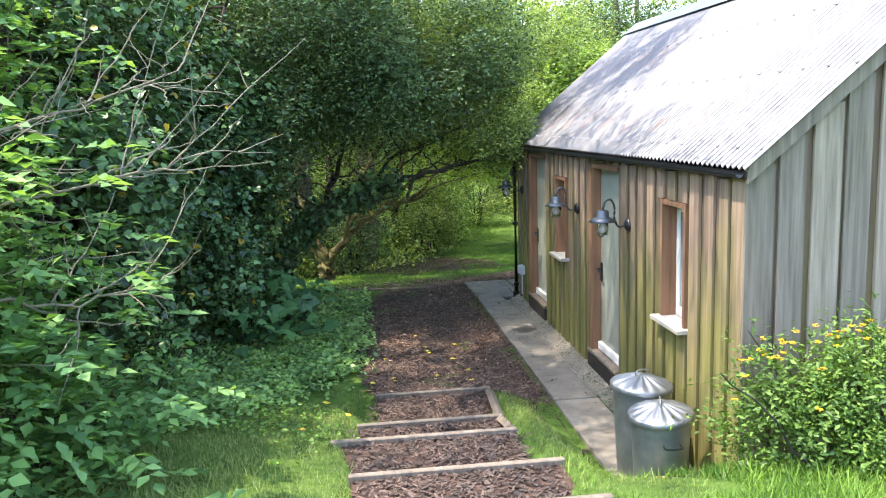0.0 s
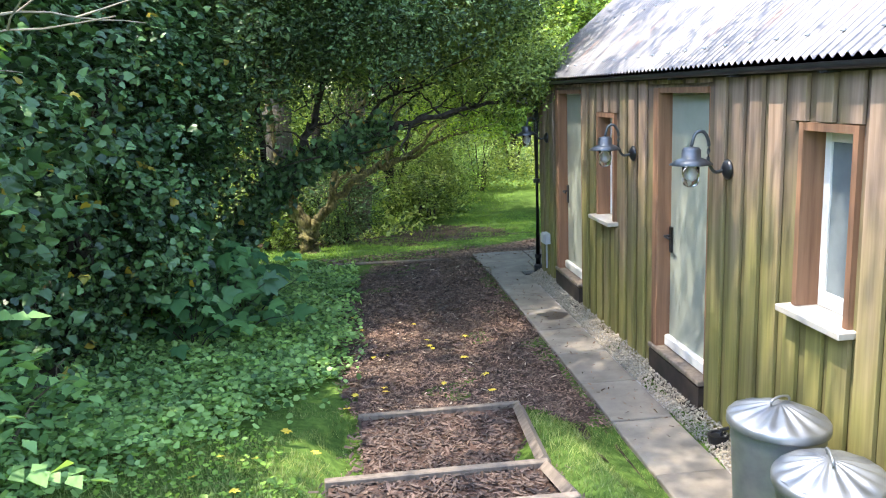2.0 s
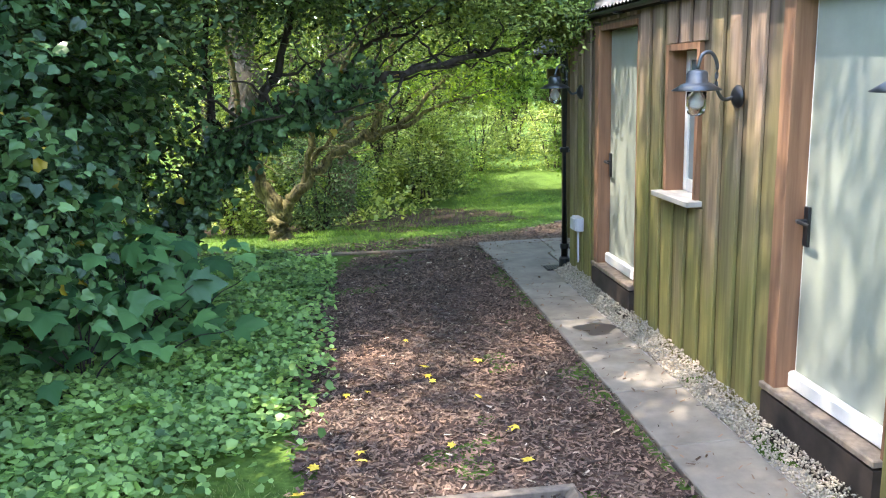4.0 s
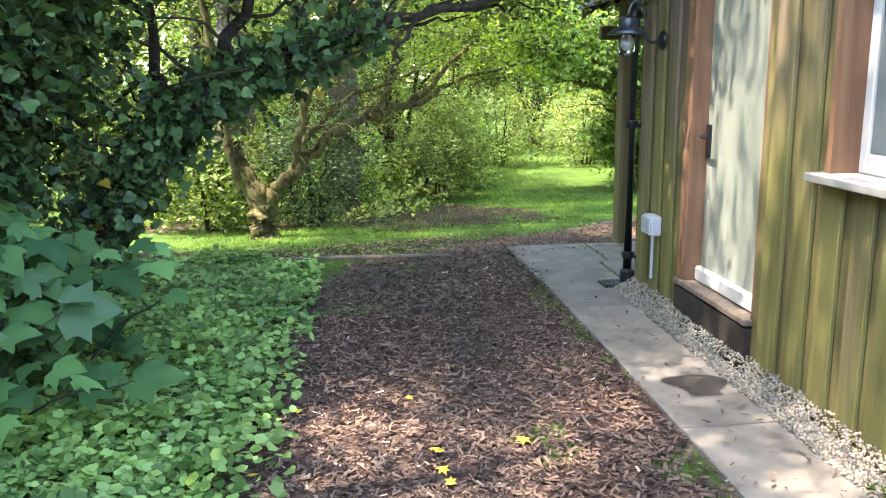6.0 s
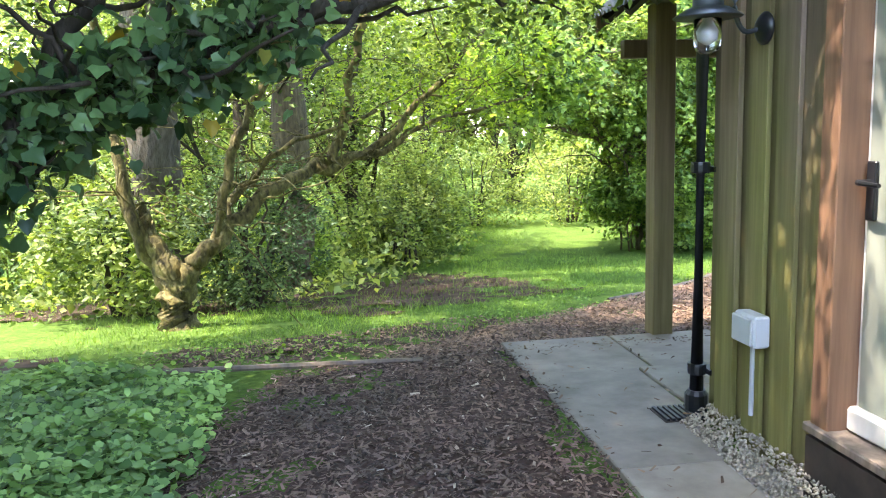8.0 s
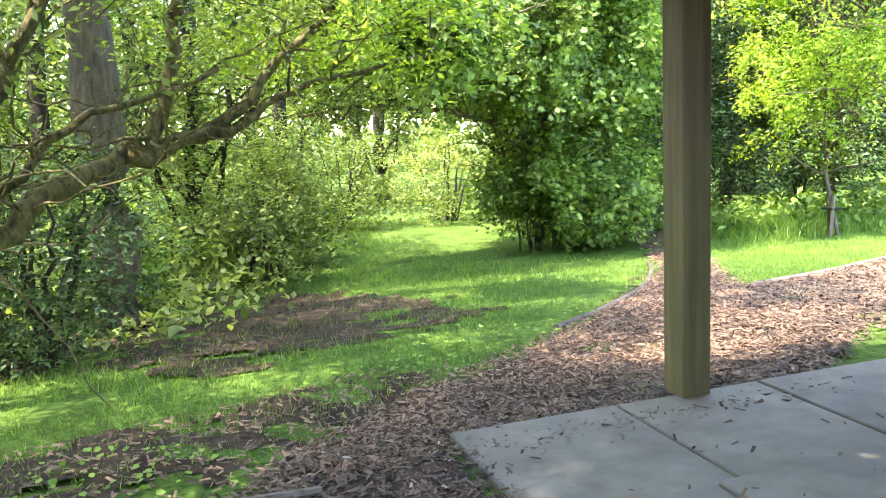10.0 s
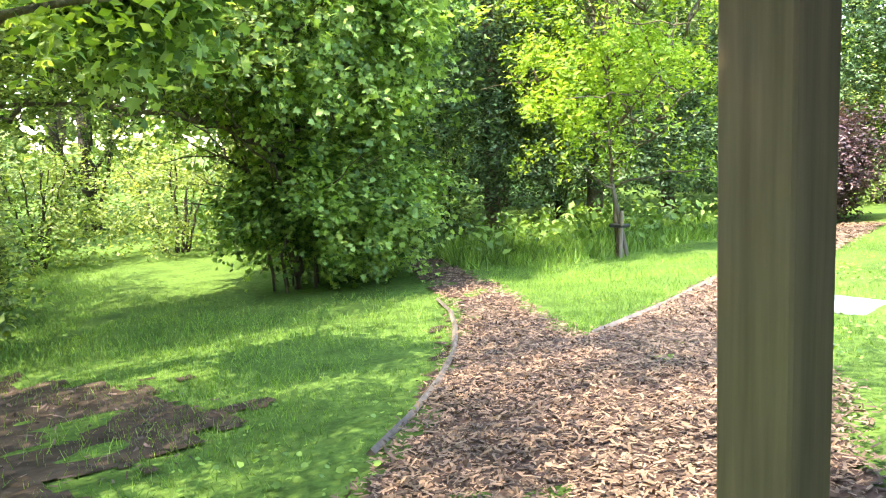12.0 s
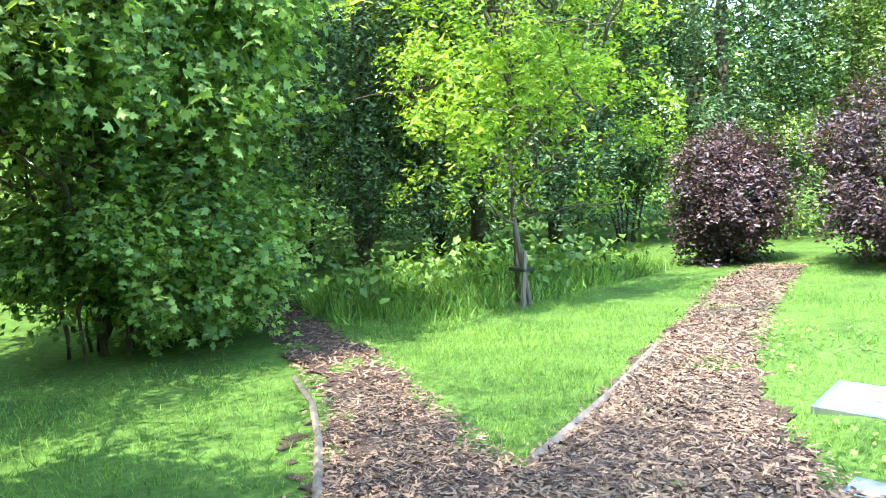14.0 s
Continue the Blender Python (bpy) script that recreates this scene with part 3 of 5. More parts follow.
def door(name, y0, y1, label):
    """Frosted glazed door in an oiled hardwood frame; origin at the sill."""
    e = empty(name, (WX, y0, 0.02), label, "door", kind="structure")
    w, h = y1 - y0, 2.10
    bm = boxed(0.0, 0.14, 0.0, 0.022, 0.08, h, bev=0.004)
    box(bm, -0.025, 0.14, w - 0.10, w, 0.08, h, bev=0.004)
    box(bm, -0.012, 0.14, 0.022, w - 0.10, h - 0.04, h)
    part("door_frame", bm, M_orange, e)
    part("threshold", boxed(-0.045, 0.14, 0.0, w + 0.02, 0.07, 0.105, bev=0.006), M_timber, e, "worn timber threshold")
    part("plinth", boxed(-0.04, 0.1, 0.0, w, -0.19, 0.058), M_dark, e, "dark stained plinth board")
    lf = part("door_leaf", boxed(0.085, 0.13, 0.025, w - 0.103, 0.11, h - 0.043), M_white, e)
    part("pane", boxed(0.076, 0.083, 0.04, w - 0.125, 0.20, h - 0.055), M_glassdoor, lf, "frosted grey green glass")
    bm = boxed(0.04, 0.084, 0.027, w - 0.105, 0.11, 0.20, bev=0.012)
    part("weather_bar", bm, M_white, lf, "white weather bar")
    bm = boxed(0.06, 0.076, w - 0.175, w - 0.13, 0.86, 1.06, bev=0.004)
    part("handle_plate", bm, M_black, lf)
    bm = bmesh.new()
    tube(bm, [(0.07, w - 0.15, 0.99), (0.015, w - 0.15, 0.99), (0.012, w - 0.17, 0.99), (0.012, w - 0.26, 0.985)], [0.010, 0.010, 0.010, 0.008], 8)
    part("handle", bm, M_black, lf, "black lever handle")
    return e


door("door_1", OPEN[1][0], OPEN[1][1], "closed frosted glass door in orange brown hardwood frame")
door("door_2", OPEN[3][0], OPEN[3][1], "closed frosted glass door in reddish hardwood frame beside downpipe")


def window(name, o, label):
    y0, y1, z0, z1 = o
    e = empty(name, (WX, y0, z0), label, "window", kind="structure")
    w, h = y1 - y0, z1 - z0
    bm = boxed(-0.03, 0.14, -0.02, 0.02, 0.008, h + 0.02)
    box(bm, -0.03, 0.14, w - 0.02, w + 0.02, 0.008, h + 0.02)
    box(bm, -0.027, 0.14, 0.02, w - 0.02, h - 0.02, h + 0.02)
    part("window_lining", bm, M_orange, e)
    bm = boxed(0.09, 0.13, 0.022, 0.075, 0.008, h - 0.022, bev=0.006)
    box(bm, 0.09, 0.13, w - 0.075, w - 0.022, 0.008, h - 0.022, bev=0.006)
    box(bm, 0.092, 0.128, 0.07, w - 0.07, 0.008, 0.09, bev=0.004)
    box(bm, 0.092, 0.128, 0.07, w - 0.07, h - 0.08, h - 0.022, bev=0.004)
    part("window_frame", bm, M_white, e, "white painted casement")
    part("pane", boxed(0.105, 0.112, 0.072, w - 0.072, 0.088, h - 0.078), M_winglass, e)
    part("window_sill", boxed(-0.10, 0.13, -0.06, w + 0.06, -0.03, 0.006, bev=0.004), M_sill, e, "pale weathered sill")
    return e


window("window_1", OPEN[0], "tall white casement window with projecting pale sill")
window("window_2", OPEN[2], "narrow white casement window between the two doors")


def wall_lamp(y, z, first=None):
    if first:
        return copy_thing(first, pose(WX - 0.03, y, z))
    e = empty("wall_lamp", (WX - 0.03, y, z), "swan neck outdoor wall lamp with grey shade and glass jar", "wall lamp", "lamps along the cabin wall")
    bm = bmesh.new()
    lathe(bm, [(0.062, 0), (0.064, 0.008), (0.05, 0.022), (0.02, 0.04)], 20)
    bmesh.ops.rotate(bm, verts=bm.verts, matrix=Matrix.Rotation(radians(-90), 3, "Y"))
    part("backplate", bm, M_black, e, smooth=True)
    bm = bmesh.new()
    pts = smooth_path([(-0.02, 0, 0), (-0.09, 0, -0.01), (-0.13, 0, 0.06), (-0.13, 0, 0.17), (-0.165, 0, 0.235), (-0.215, 0, 0.225), (-0.24, 0, 0.15)], 5)
    tube(bm, pts, [0.010] * len(pts), 10)
    part("neck", bm, M_lampzinc, e, smooth=True)
    bm = bmesh.new()
    lathe(bm, [(0.128, 0.005), (0.131, 0.008), (0.08, 0.04), (0.058, 0.048), (0.056, 0.095), (0.045, 0.108), (0.012, 0.115)], 28)
    bmesh.ops.translate(bm, verts=bm.verts, vec=(-0.24, 0, 0.035))
    part("shade", bm, M_lampzinc, e, "weathered grey metal shade", smooth=True)
    bm = bmesh.new()
    lathe(bm, [(0.02, -0.13), (0.045, -0.115), (0.052, -0.08), (0.052, 0.0)], 20)
    bmesh.ops.translate(bm, verts=bm.verts, vec=(-0.24, 0, 0.035))
    gl, nt, b = material("clear_glass", 0.05)
    b.inputs["Transmission Weight"].default_value = 1.0
    ob = part("glass_jar", bm, gl, e, "clear glass jar", smooth=True)
    ob.visible_shadow = False
    bm = bmesh.new()
    lathe(bm, [(0.008, -0.09), (0.025, -0.075), (0.028, -0.05), (0.013, -0.02), (0.013, 0.0)], 14)
    bmesh.ops.translate(bm, verts=bm.verts, vec=(-0.24, 0, 0.035))
    part("bulb", bm, M_white, e, smooth=True)
    return e


lamp = wall_lamp(6.97, 1.62)
wall_lamp(8.62, 1.60, lamp)
wall_lamp(11.50, 1.58, lamp)

sb = empty("socket_box", (WX - 0.03, 11.47, 0.33), "grey weatherproof socket box on the boards", "socket box")
part("box", boxed(-0.07, 0.0, -0.07, 0.09, 0, 0.13, bev=0.008), M_plastic, sb)
part("lid", boxed(-0.085, -0.071, -0.065, 0.085, 0.01, 0.12, bev=0.005), M_plastic, sb)
bm = bmesh.new()
tube(bm, [(-0.03, 0.01, -0.3), (-0.03, 0.01, 0.0)], [0.01, 0.01], 8)
part("conduit", bm, M_plastic, sb)

# porch
porch_post = empty("porch_post", (2.99, 13.69, -0.20), "square oak porch post, weathered, standing on paving", "post")
part("shaft", boxed(-0.072, 0.072, -0.072, 0.072, 0.0, 2.215, bev=0.006), M_post, porch_post)
part("shaft_foot", boxed(-0.03, 0.03, -0.03, 0.03, -0.05, 0.01), M_black, porch_post)
bm = boxed(2.76, 6.95, 13.765, 13.84, 1.68, 1.80, bev=0.006)
tagged(part("porch_beam", bm, M_post), "timber beam carrying the porch roof", "beam", kind="structure")
tagged(part("wall_plate", boxed(2.90, 3.04, 12.06, 13.75, 2.02, 2.14), M_post), "timber wall plate under porch eave", "beam", kind="structure")

# ---- dustbins ----
def dustbin(x, y, z, r, h, tilt, lift):
    e = empty("dustbin", (x, y, z), "galvanised steel dustbin with fluted lid, on paving by the cabin", "dustbin", "dustbins")
    bm = bmesh.new()
    prof = [(r * 0.80, 0.0)]
    for i in range(25):
        t = i / 24
        prof.append((r * (0.80 + 0.17 * t) + 0.004 * (math.sin(t * 60) if t < 0.25 or t > 0.75 else 0), 0.01 + t * (h - 0.02)))
    prof.append((r * 0.985, h))
    lathe(bm, prof, 36)
    part("bin_body", bm, M_zinc, e, smooth=True)
    bm = bmesh.new()
    lathe(bm, [(r * 1.03, -0.035), (r * 1.045, -0.03), (r * 1.045, 0.0), (r * 1.0, 0.012, 0.3), (r * 0.75, 0.03, 1), (r * 0.4, 0.058, 1), (r * 0.2, 0.072, 0.3), (r * 0.05, 0.075)], 96, 0.006, 14)
    lid = part("lid", bm, M_zinc, e, "conical fluted lid", smooth=True)
    lid.matrix_basis = pose(0, 0, h + lift, *tilt)
    bm = bmesh.new()
    pts = smooth_path([(-0.06, 0, 0.065), (-0.055, 0, 0.10), (0, 0, 0.112), (0.055, 0, 0.10), (0.06, 0, 0.065)], 4)
    tube(bm, pts, [0.006] * len(pts), 8)
    part("lid_handle", bm, M_zinc, lid, smooth=True)
    for s in (-1, 1):
        bm = bmesh.new()
        pts = smooth_path([(-0.06, s * r * 0.93, h * 0.75), (-0.055, s * (r + 0.035), h * 0.74), (0.055, s * (r + 0.035), h * 0.74), (0.06, s * r * 0.93, h * 0.75)], 4)
        tube(bm, pts, [0.006] * len(pts), 8)
        part("side_handle", bm, M_black, e)
    return e


dustbin(2.12, 5.68, -0.13, 0.225, 0.70, (2, 2, 20), 0.0)
dustbin(2.09, 5.215, -0.13, 0.22, 0.64, (-3, -3, 70), 0.0)
bm = bmesh.new()
bmesh.ops.create_icosphere(bm, subdivisions=3, radius=1)
for q in bm.verts:
    q.co *= 1 + 0.18 * noise.noise(q.co * 1.7)
    q.co = Vector((q.co.x * 0.14, q.co.y * 0.10, q.co.z * 0.16))
st = tagged(part("mossy_stone", bm, M_mossrock, smooth=True), "mossy stone beside the dustbins", "stone")
st.location = (1.93, 4.86, 0.05)

# ---- timber steps and edging ----
RISERS = [(7.65, -0.05, 0.12, 1.28), (6.2, 0.21, -0.06, 1.13), (5.62, 0.32, -0.26, 1.13), (4.78, 0.43, -0.12, 1.27), (3.9, 0.60, -0.1, 1.3)]
steps = tagged(new("garden_steps"), "shallow garden steps of timber risers filled with bark chips", "steps", kind="structure")
for i, (y, z, x0, x1) in enumerate(RISERS):
    bm = boxed(x0, x1, y - 0.025, y + 0.025, z - 0.16, z, bev=0.006)
    part("riser", bm, M_timber, steps)
    if i in (1, 2):
        ya, za = RISERS[i - 1][0], RISERS[i - 1][1]
        bm = bmesh.new()
        tube(bm, [(RISERS[i - 1][3] - 0.02, ya - 0.03, za - 0.03), (x1 - 0.02, y + 0.03, z - 0.03)], [0.04, 0.04], 4)
        part("side_board", bm, M_timber, steps)
for (y, z, x0, x1), nxt in zip(RISERS, RISERS[1:]):
    part("tread", boxed(x0 + 0.02, x1 - 0.02, y - 0.027 - (y - nxt[0] - 0.055), y - 0.027, z - 0.2, z - 0.035), M_chipbed, steps, "bark chip tread")
bm = bmesh.new()
tube(bm, [(-0.35, 13.45, float(gz(-0.35, 13.45)) + 0.03), (0.3, 13.42, float(gz(0.3, 13.42)) + 0.035), (0.8, 13.38, float(gz(0.8, 13.38)) + 0.035), (1.3, 13.36, float(gz(1.3, 13.36)) + 0.03)], [0.018, 0.02, 0.02, 0.016], 6)
tagged(part("log_edging", bm, M_timber), "thin weathered log edging the chip path", "log")
edg = tagged(new("path_edging"), "thin timber edging board beside the chip path", "edging", kind="structure")
EP = [(3.35, 15.7), (3.8, 16.05), (4.35, 16.55), (4.97, 17.2), (5.55, 17.93), (6.02, 18.6), (6.4, 19.3)]
for (xa, ya), (xb, yb) in zip(EP, EP[1:]):
    bm = bmesh.new()
    tube(bm, [(xa, ya, float(gz(xa, ya)) + 0.018), (xb, yb, float(gz(xb, yb)) + 0.018)], [0.022, 0.022], 4)
    part("edging_board", bm, M_timber, edg)
edg2 = tagged(new("path_edging"), "short timber edging at the fork of the paths", "edging", kind="structure")
for (xa, ya), (xb, yb) in (((5.85, 16.74), (7.2, 17.12)), ((7.2, 17.12), (8.5, 17.52))):
    bm = bmesh.new()
    tube(bm, [(xa, ya, float(gz(xa, ya)) + 0.01), (xb, yb, float(gz(xb, yb)) + 0.01)], [0.028, 0.028], 4)
    part("edging_board", bm, M_timber, edg2)

# inspection covers in the lawn
def cover(x, y, w, d, rot):
    e = empty("inspection_cover", (x, y, float(gz(x, y)) + 0.018), "pale grey metal inspection cover in the grass", "cover", "covers in the lawn")
    e.rotation_euler = (0, 0, radians(rot))
    part("frame", boxed(-w / 2 - 0.03, w / 2 + 0.03, -d / 2 - 0.03, d / 2 + 0.03, -0.08, 0.002), M_zinc, e)
    part("plate", boxed(-w / 2, w / 2, -d / 2, d / 2, -0.05, 0.006, bev=0.003), M_cover, e)
    part("lifting_key", boxed(-0.04, 0.04, -0.012, 0.012, 0.005, 0.009), M_cover, e)
    return e


cover(7.62, 15.74, 0.55, 0.48, 4)
cover(6.22, 15.36, 0.13, 0.2, 0)


# ---- trees and shrubs ----
def tree(name, label, category, base, limbs, crowns, bark, seed, group="", wob=0.02, twig=1.0):
    """limbs: (points from the base, first radius, last radius); crowns: keyword rows for crown()."""
    rg = np.random.RandomState(seed)
    x, y = base
    z = float(gz(x, y))
    e = empty(name, (x, y, z), label, category, group)
    tips = []
    for k, (pts, r0, r1) in enumerate(limbs):
        bm = bmesh.new()
        if k == 0:
            pts, r0 = [(0, 0, -0.4)] + list(pts), r0 * 1.3
        tips.append(limb(bm, pts, r0, r1, rg, wob, 12 if k == 0 else 8))
        part("trunk" if k == 0 else "limb", bm, bark, e, smooth=True)
    bm = bmesh.new()
    for p in tips:
        for k in range(2, len(p), 4 if "woodland" in name else 2):
            for _ in range(2):
                d = rg.normal(0, 1, 3) * (0.5, 0.5, 0.35) + (0, 0, 0.25)
                q = [p[k], p[k] + d * 0.5, p[k] + d * 1.1 + rg.normal(0, 0.12, 3)]
                if p[k][2] > 0.8:
                    limb(bm, q, 0.02 * twig, 0.005 * twig, rg, 0.02, 5, 4)
    tagged(part("twig", bm, bark, e, smooth=True), kind="stuff")
    for kw in crowns:
        kw = dict(kw)
        crown("crown", rg, kw.pop("c"), kw.pop("r"), kw.pop("n"), kw.pop("per"), kw.pop("size"), kw.pop("mat"), e, **kw)
    return e


def shrub(name, label, category, base, r, n, per, size, mat, seed, group="", bark=None, stems=7, **k):
    rg = np.random.RandomState(seed)
    x, y = base
    z = float(gz(x, y))
    e = empty(name, (x, y, z), label, category, group)
    bm = bmesh.new()
    for i in range(stems):
        d = rg.normal(0, 0.35, 2) * r[0]
        limb(bm, [(d[0] * 0.2, d[1] * 0.2, -0.1), (d[0] * 0.6, d[1] * 0.6, r[2] * 0.8), (d[0] * 1.2, d[1] * 1.2, r[2] * 1.6)], 0.03, 0.008, rg, 0.02, 6)
    tagged(part("stem", bm, bark or M_barkdark, e), kind="stuff")
    crown("crown", rg, (0, 0, r[2] * 0.95), r, n, per, size, mat, e, floor=0.02, **k)
    return e


# west side: ivy hung hedge trees
ivyL = (LOBES, LOBES_F)
for i, (x, y, h, rx) in enumerate([(-3.0, 7.4, 2.25, 1.4), (-2.4, 9.6, 2.3, 1.35), (-2.3, 11.5, 2.1, 1.1), (-4.8, 5.0, 2.2, 1.7), (-5.1, 9.0, 2.2, 1.9)]):
    tree("ivy_clad_tree", "dark tree hung with glossy ivy, leaves to the ground", "tree", (x, y),
         [([(0.1, 0.1, 1.5), (0.0, 0.3, 3.2), (0.3, 0.2, 4.8)], 0.16, 0.06), ([(0.1, 0.1, 1.3), (0.7, 0.3, 2.6), (1.0, 0.5, 3.9)], 0.08, 0.03)],
         [dict(c=(0, 0, h * 0.92), r=(rx, 1.7, h), n=1300 if i < 3 else 500, per=18, size=0.08 if i < 3 else 0.12, mat=L_ivy, spread=0.26, shape=ivyL, shell=0.6, gap=-0.7, floor=0.05)],
         M_barkdark, 20 + i, "hedge trees")
# canopy tree leaning over the path, ivy on its trunk
ARCH = [(0.3, 0.0, 0.38), (0.5, 0.0, 0.68), (0.76, 0.0, 0.98), (1.12, 0.0, 1.3), (1.65, 0.0, 1.52), (2.2, 0.05, 1.72), (3.1, 0.1, 1.9), (3.8, 0.3, 2.05)]
lean = tree("leaning_tree", "tree with ivy covered trunk leaning low across the path", "tree", (-1.6, 12.2),
            [(ARCH, 0.085, 0.02), ([(1.2, 0.0, 1.46), (1.5, 0.5, 2.4), (1.8, 0.9, 3.6)], 0.05, 0.02), ([(1.85, 0.05, 1.65), (2.3, 0.5, 2.1), (3.1, 0.8, 2.3)], 0.035, 0.012), ([(0.8, 0, 1.1), (0.7, 0.3, 2.0), (0.9, 0.5, 3.4)], 0.05, 0.02)],
            # light put into leaf colour: L_dark for shaded canopy, L_mid for its sunlit right
            [dict(c=(2.0, 0.3, 3.6), r=(2.3, 2.2, 1.4), n=2300, per=22, size=0.075, mat=L_dark, spread=0.3, shell=0.3, gap=-0.45),
             dict(c=(3.4, 0.6, 3.3), r=(1.15, 1.3, 1.3), n=900, per=22, size=0.07, mat=L_mid, spread=0.3, shell=0.3, gap=-0.6),
             dict(c=(3.95, -0.6, 2.3), r=(0.5, 0.5, 0.32), n=320, per=20, size=0.06, mat=L_mid, spread=0.2, shell=0.0, gap=-2.0),
             dict(c=(0.0, -0.6, 3.7), r=(2.2, 2.0, 1.8), n=1500, per=18, size=0.09, mat=L_dark, spread=0.3, shell=0.3, gap=-0.4),
             dict(c=(-0.4, 0.9, 2.2), r=(1.2, 1.2, 1.6), n=420, per=16, size=0.09, mat=L_dark, spread=0.3, shell=0.3, gap=-0.1)],
            M_barkdark, 41)
rg = np.random.RandomState(44)
pp = np.array(smooth_path([(0, 0, 0)] + ARCH[:6], 50))
pp = np.repeat(pp, 16, 0) + rg.normal(0, 0.105, (len(pp) * 16, 3))
leaves("trunk_ivy", pp, rg.normal(0, 1, pp.shape) - (0, 0, 0.6), rg.normal(0, 0.6, pp.shape) + (0, -0.4, 0.6), 0.075 * rg.uniform(0.6, 1.3, len(pp)), ivyL, L_ivy, lean, "ivy leaves")

# many stemmed mossy tree
tree("mossy_tree", "many stemmed tree with mossy arching limbs and sparse leaves", "tree", (-0.55, 15.6),
     [([(-0.05, 0, 0.15), (-0.03, 0, 0.4), (-0.2, 0.05, 0.75), (-0.3, 0.1, 1.1)], 0.18, 0.05),
      ([(0.0, 0, 0.3), (0.12, 0, 0.55), (0.34, 0, 0.74), (0.75, 0.2, 1.12), (1.2, 0.55, 1.34), (1.4, 0.6, 1.5), (1.62, 0.6, 2.35), (1.9, 0.6, 3.4)], 0.10, 0.035),
      ([(0.1, 0, 0.45), (0.35, 0.0, 0.85), (0.5, 0.1, 1.5), (0.65, 0.15, 1.8), (0.98, 0.2, 2.4), (1.7, 0.3, 3.2)], 0.06, 0.03),
      ([(1.2, 0.55, 1.34), (1.8, 0.7, 1.5), (2.3, 0.75, 2.0), (2.9, 0.8, 2.6)], 0.06, 0.02),
      ([(1.7, 0.65, 1.45), (2.4, 0.8, 1.75), (3.3, 0.9, 1.95)], 0.04, 0.012),
      ([(0.32, 0, 0.72), (0.5, 0.2, 1.1), (0.9, 0.3, 1.5), (1.8, 0.5, 1.85)], 0.05, 0.015),
      ([(-0.05, 0, 0.3), (-0.35, 0.0, 1.0), (-0.5, 0.1, 2.0), (-0.6, 0.1, 3.2)], 0.08, 0.03)],
     [dict(c=(1.6, 0.8, 3.5), r=(2.6, 2.2, 1.7), n=420, per=16, size=0.075, mat=L_mid, spread=0.28, shell=0.3, gap=0.0),
      # next three crowns: out of view, added to shade post, paving and lawn
      dict(c=(1.2, -0.3, 4.5), r=(2.6, 2.1, 0.9), n=750, per=16, size=0.08, mat=L_mid, spread=0.3, shell=0.1, gap=-0.2),
      dict(c=(-1.3, -1.2, 4.4), r=(1.4, 1.3, 0.7), n=330, per=16, size=0.08, mat=L_mid, spread=0.3, shell=0.1, gap=-0.3),
      dict(c=(4.0, 1.0, 4.6), r=(2.2, 2.7, 0.8), n=620, per=16, size=0.08, mat=L_mid, spread=0.3, shell=0.1, gap=-0.3),
      dict(c=(2.6, 1.2, 2.3), r=(1.4, 1.2, 0.6), n=140, per=16, size=0.07, mat=L_lime, spread=0.2, shell=0.2, gap=-0.2)],
     M_barkmoss, 51, twig=0.55)
tree("old_trunk_tree", "old tree with broad pale ridged trunk", "tree", (-1.2, 18.2), [([(0, 0, 2), (0.1, 0, 5), (0.2, 0, 8)], 0.30, 0.2)],
     [dict(c=(0, 0, 6.0), r=(2.4, 2.4, 1.8), n=330, per=16, size=0.12, mat=L_mid, spread=0.4, gap=0.0)], M_barkpale, 61)
tree("ivy_trunk_tree", "tall tree with broad dark ridged trunk", "tree", (0.35, 18.6), [([(0, 0, 2), (-0.1, 0, 5), (-0.1, 0, 8)], 0.2, 0.15)],
     [dict(c=(0, 0, 6.0), r=(2.4, 2.4, 1.8), n=330, per=16, size=0.12, mat=L_mid, spread=0.4, gap=0.0)], M_bark, 62)
shrub("holly_bush", "dense dark evergreen bush at the foot of a tree", "bush", (-0.1, 17.0), (0.75, 0.7, 0.85), 260, 20, 0.07, L_dark, 63, shell=0.6, gap=-0.9, spread=0.16)
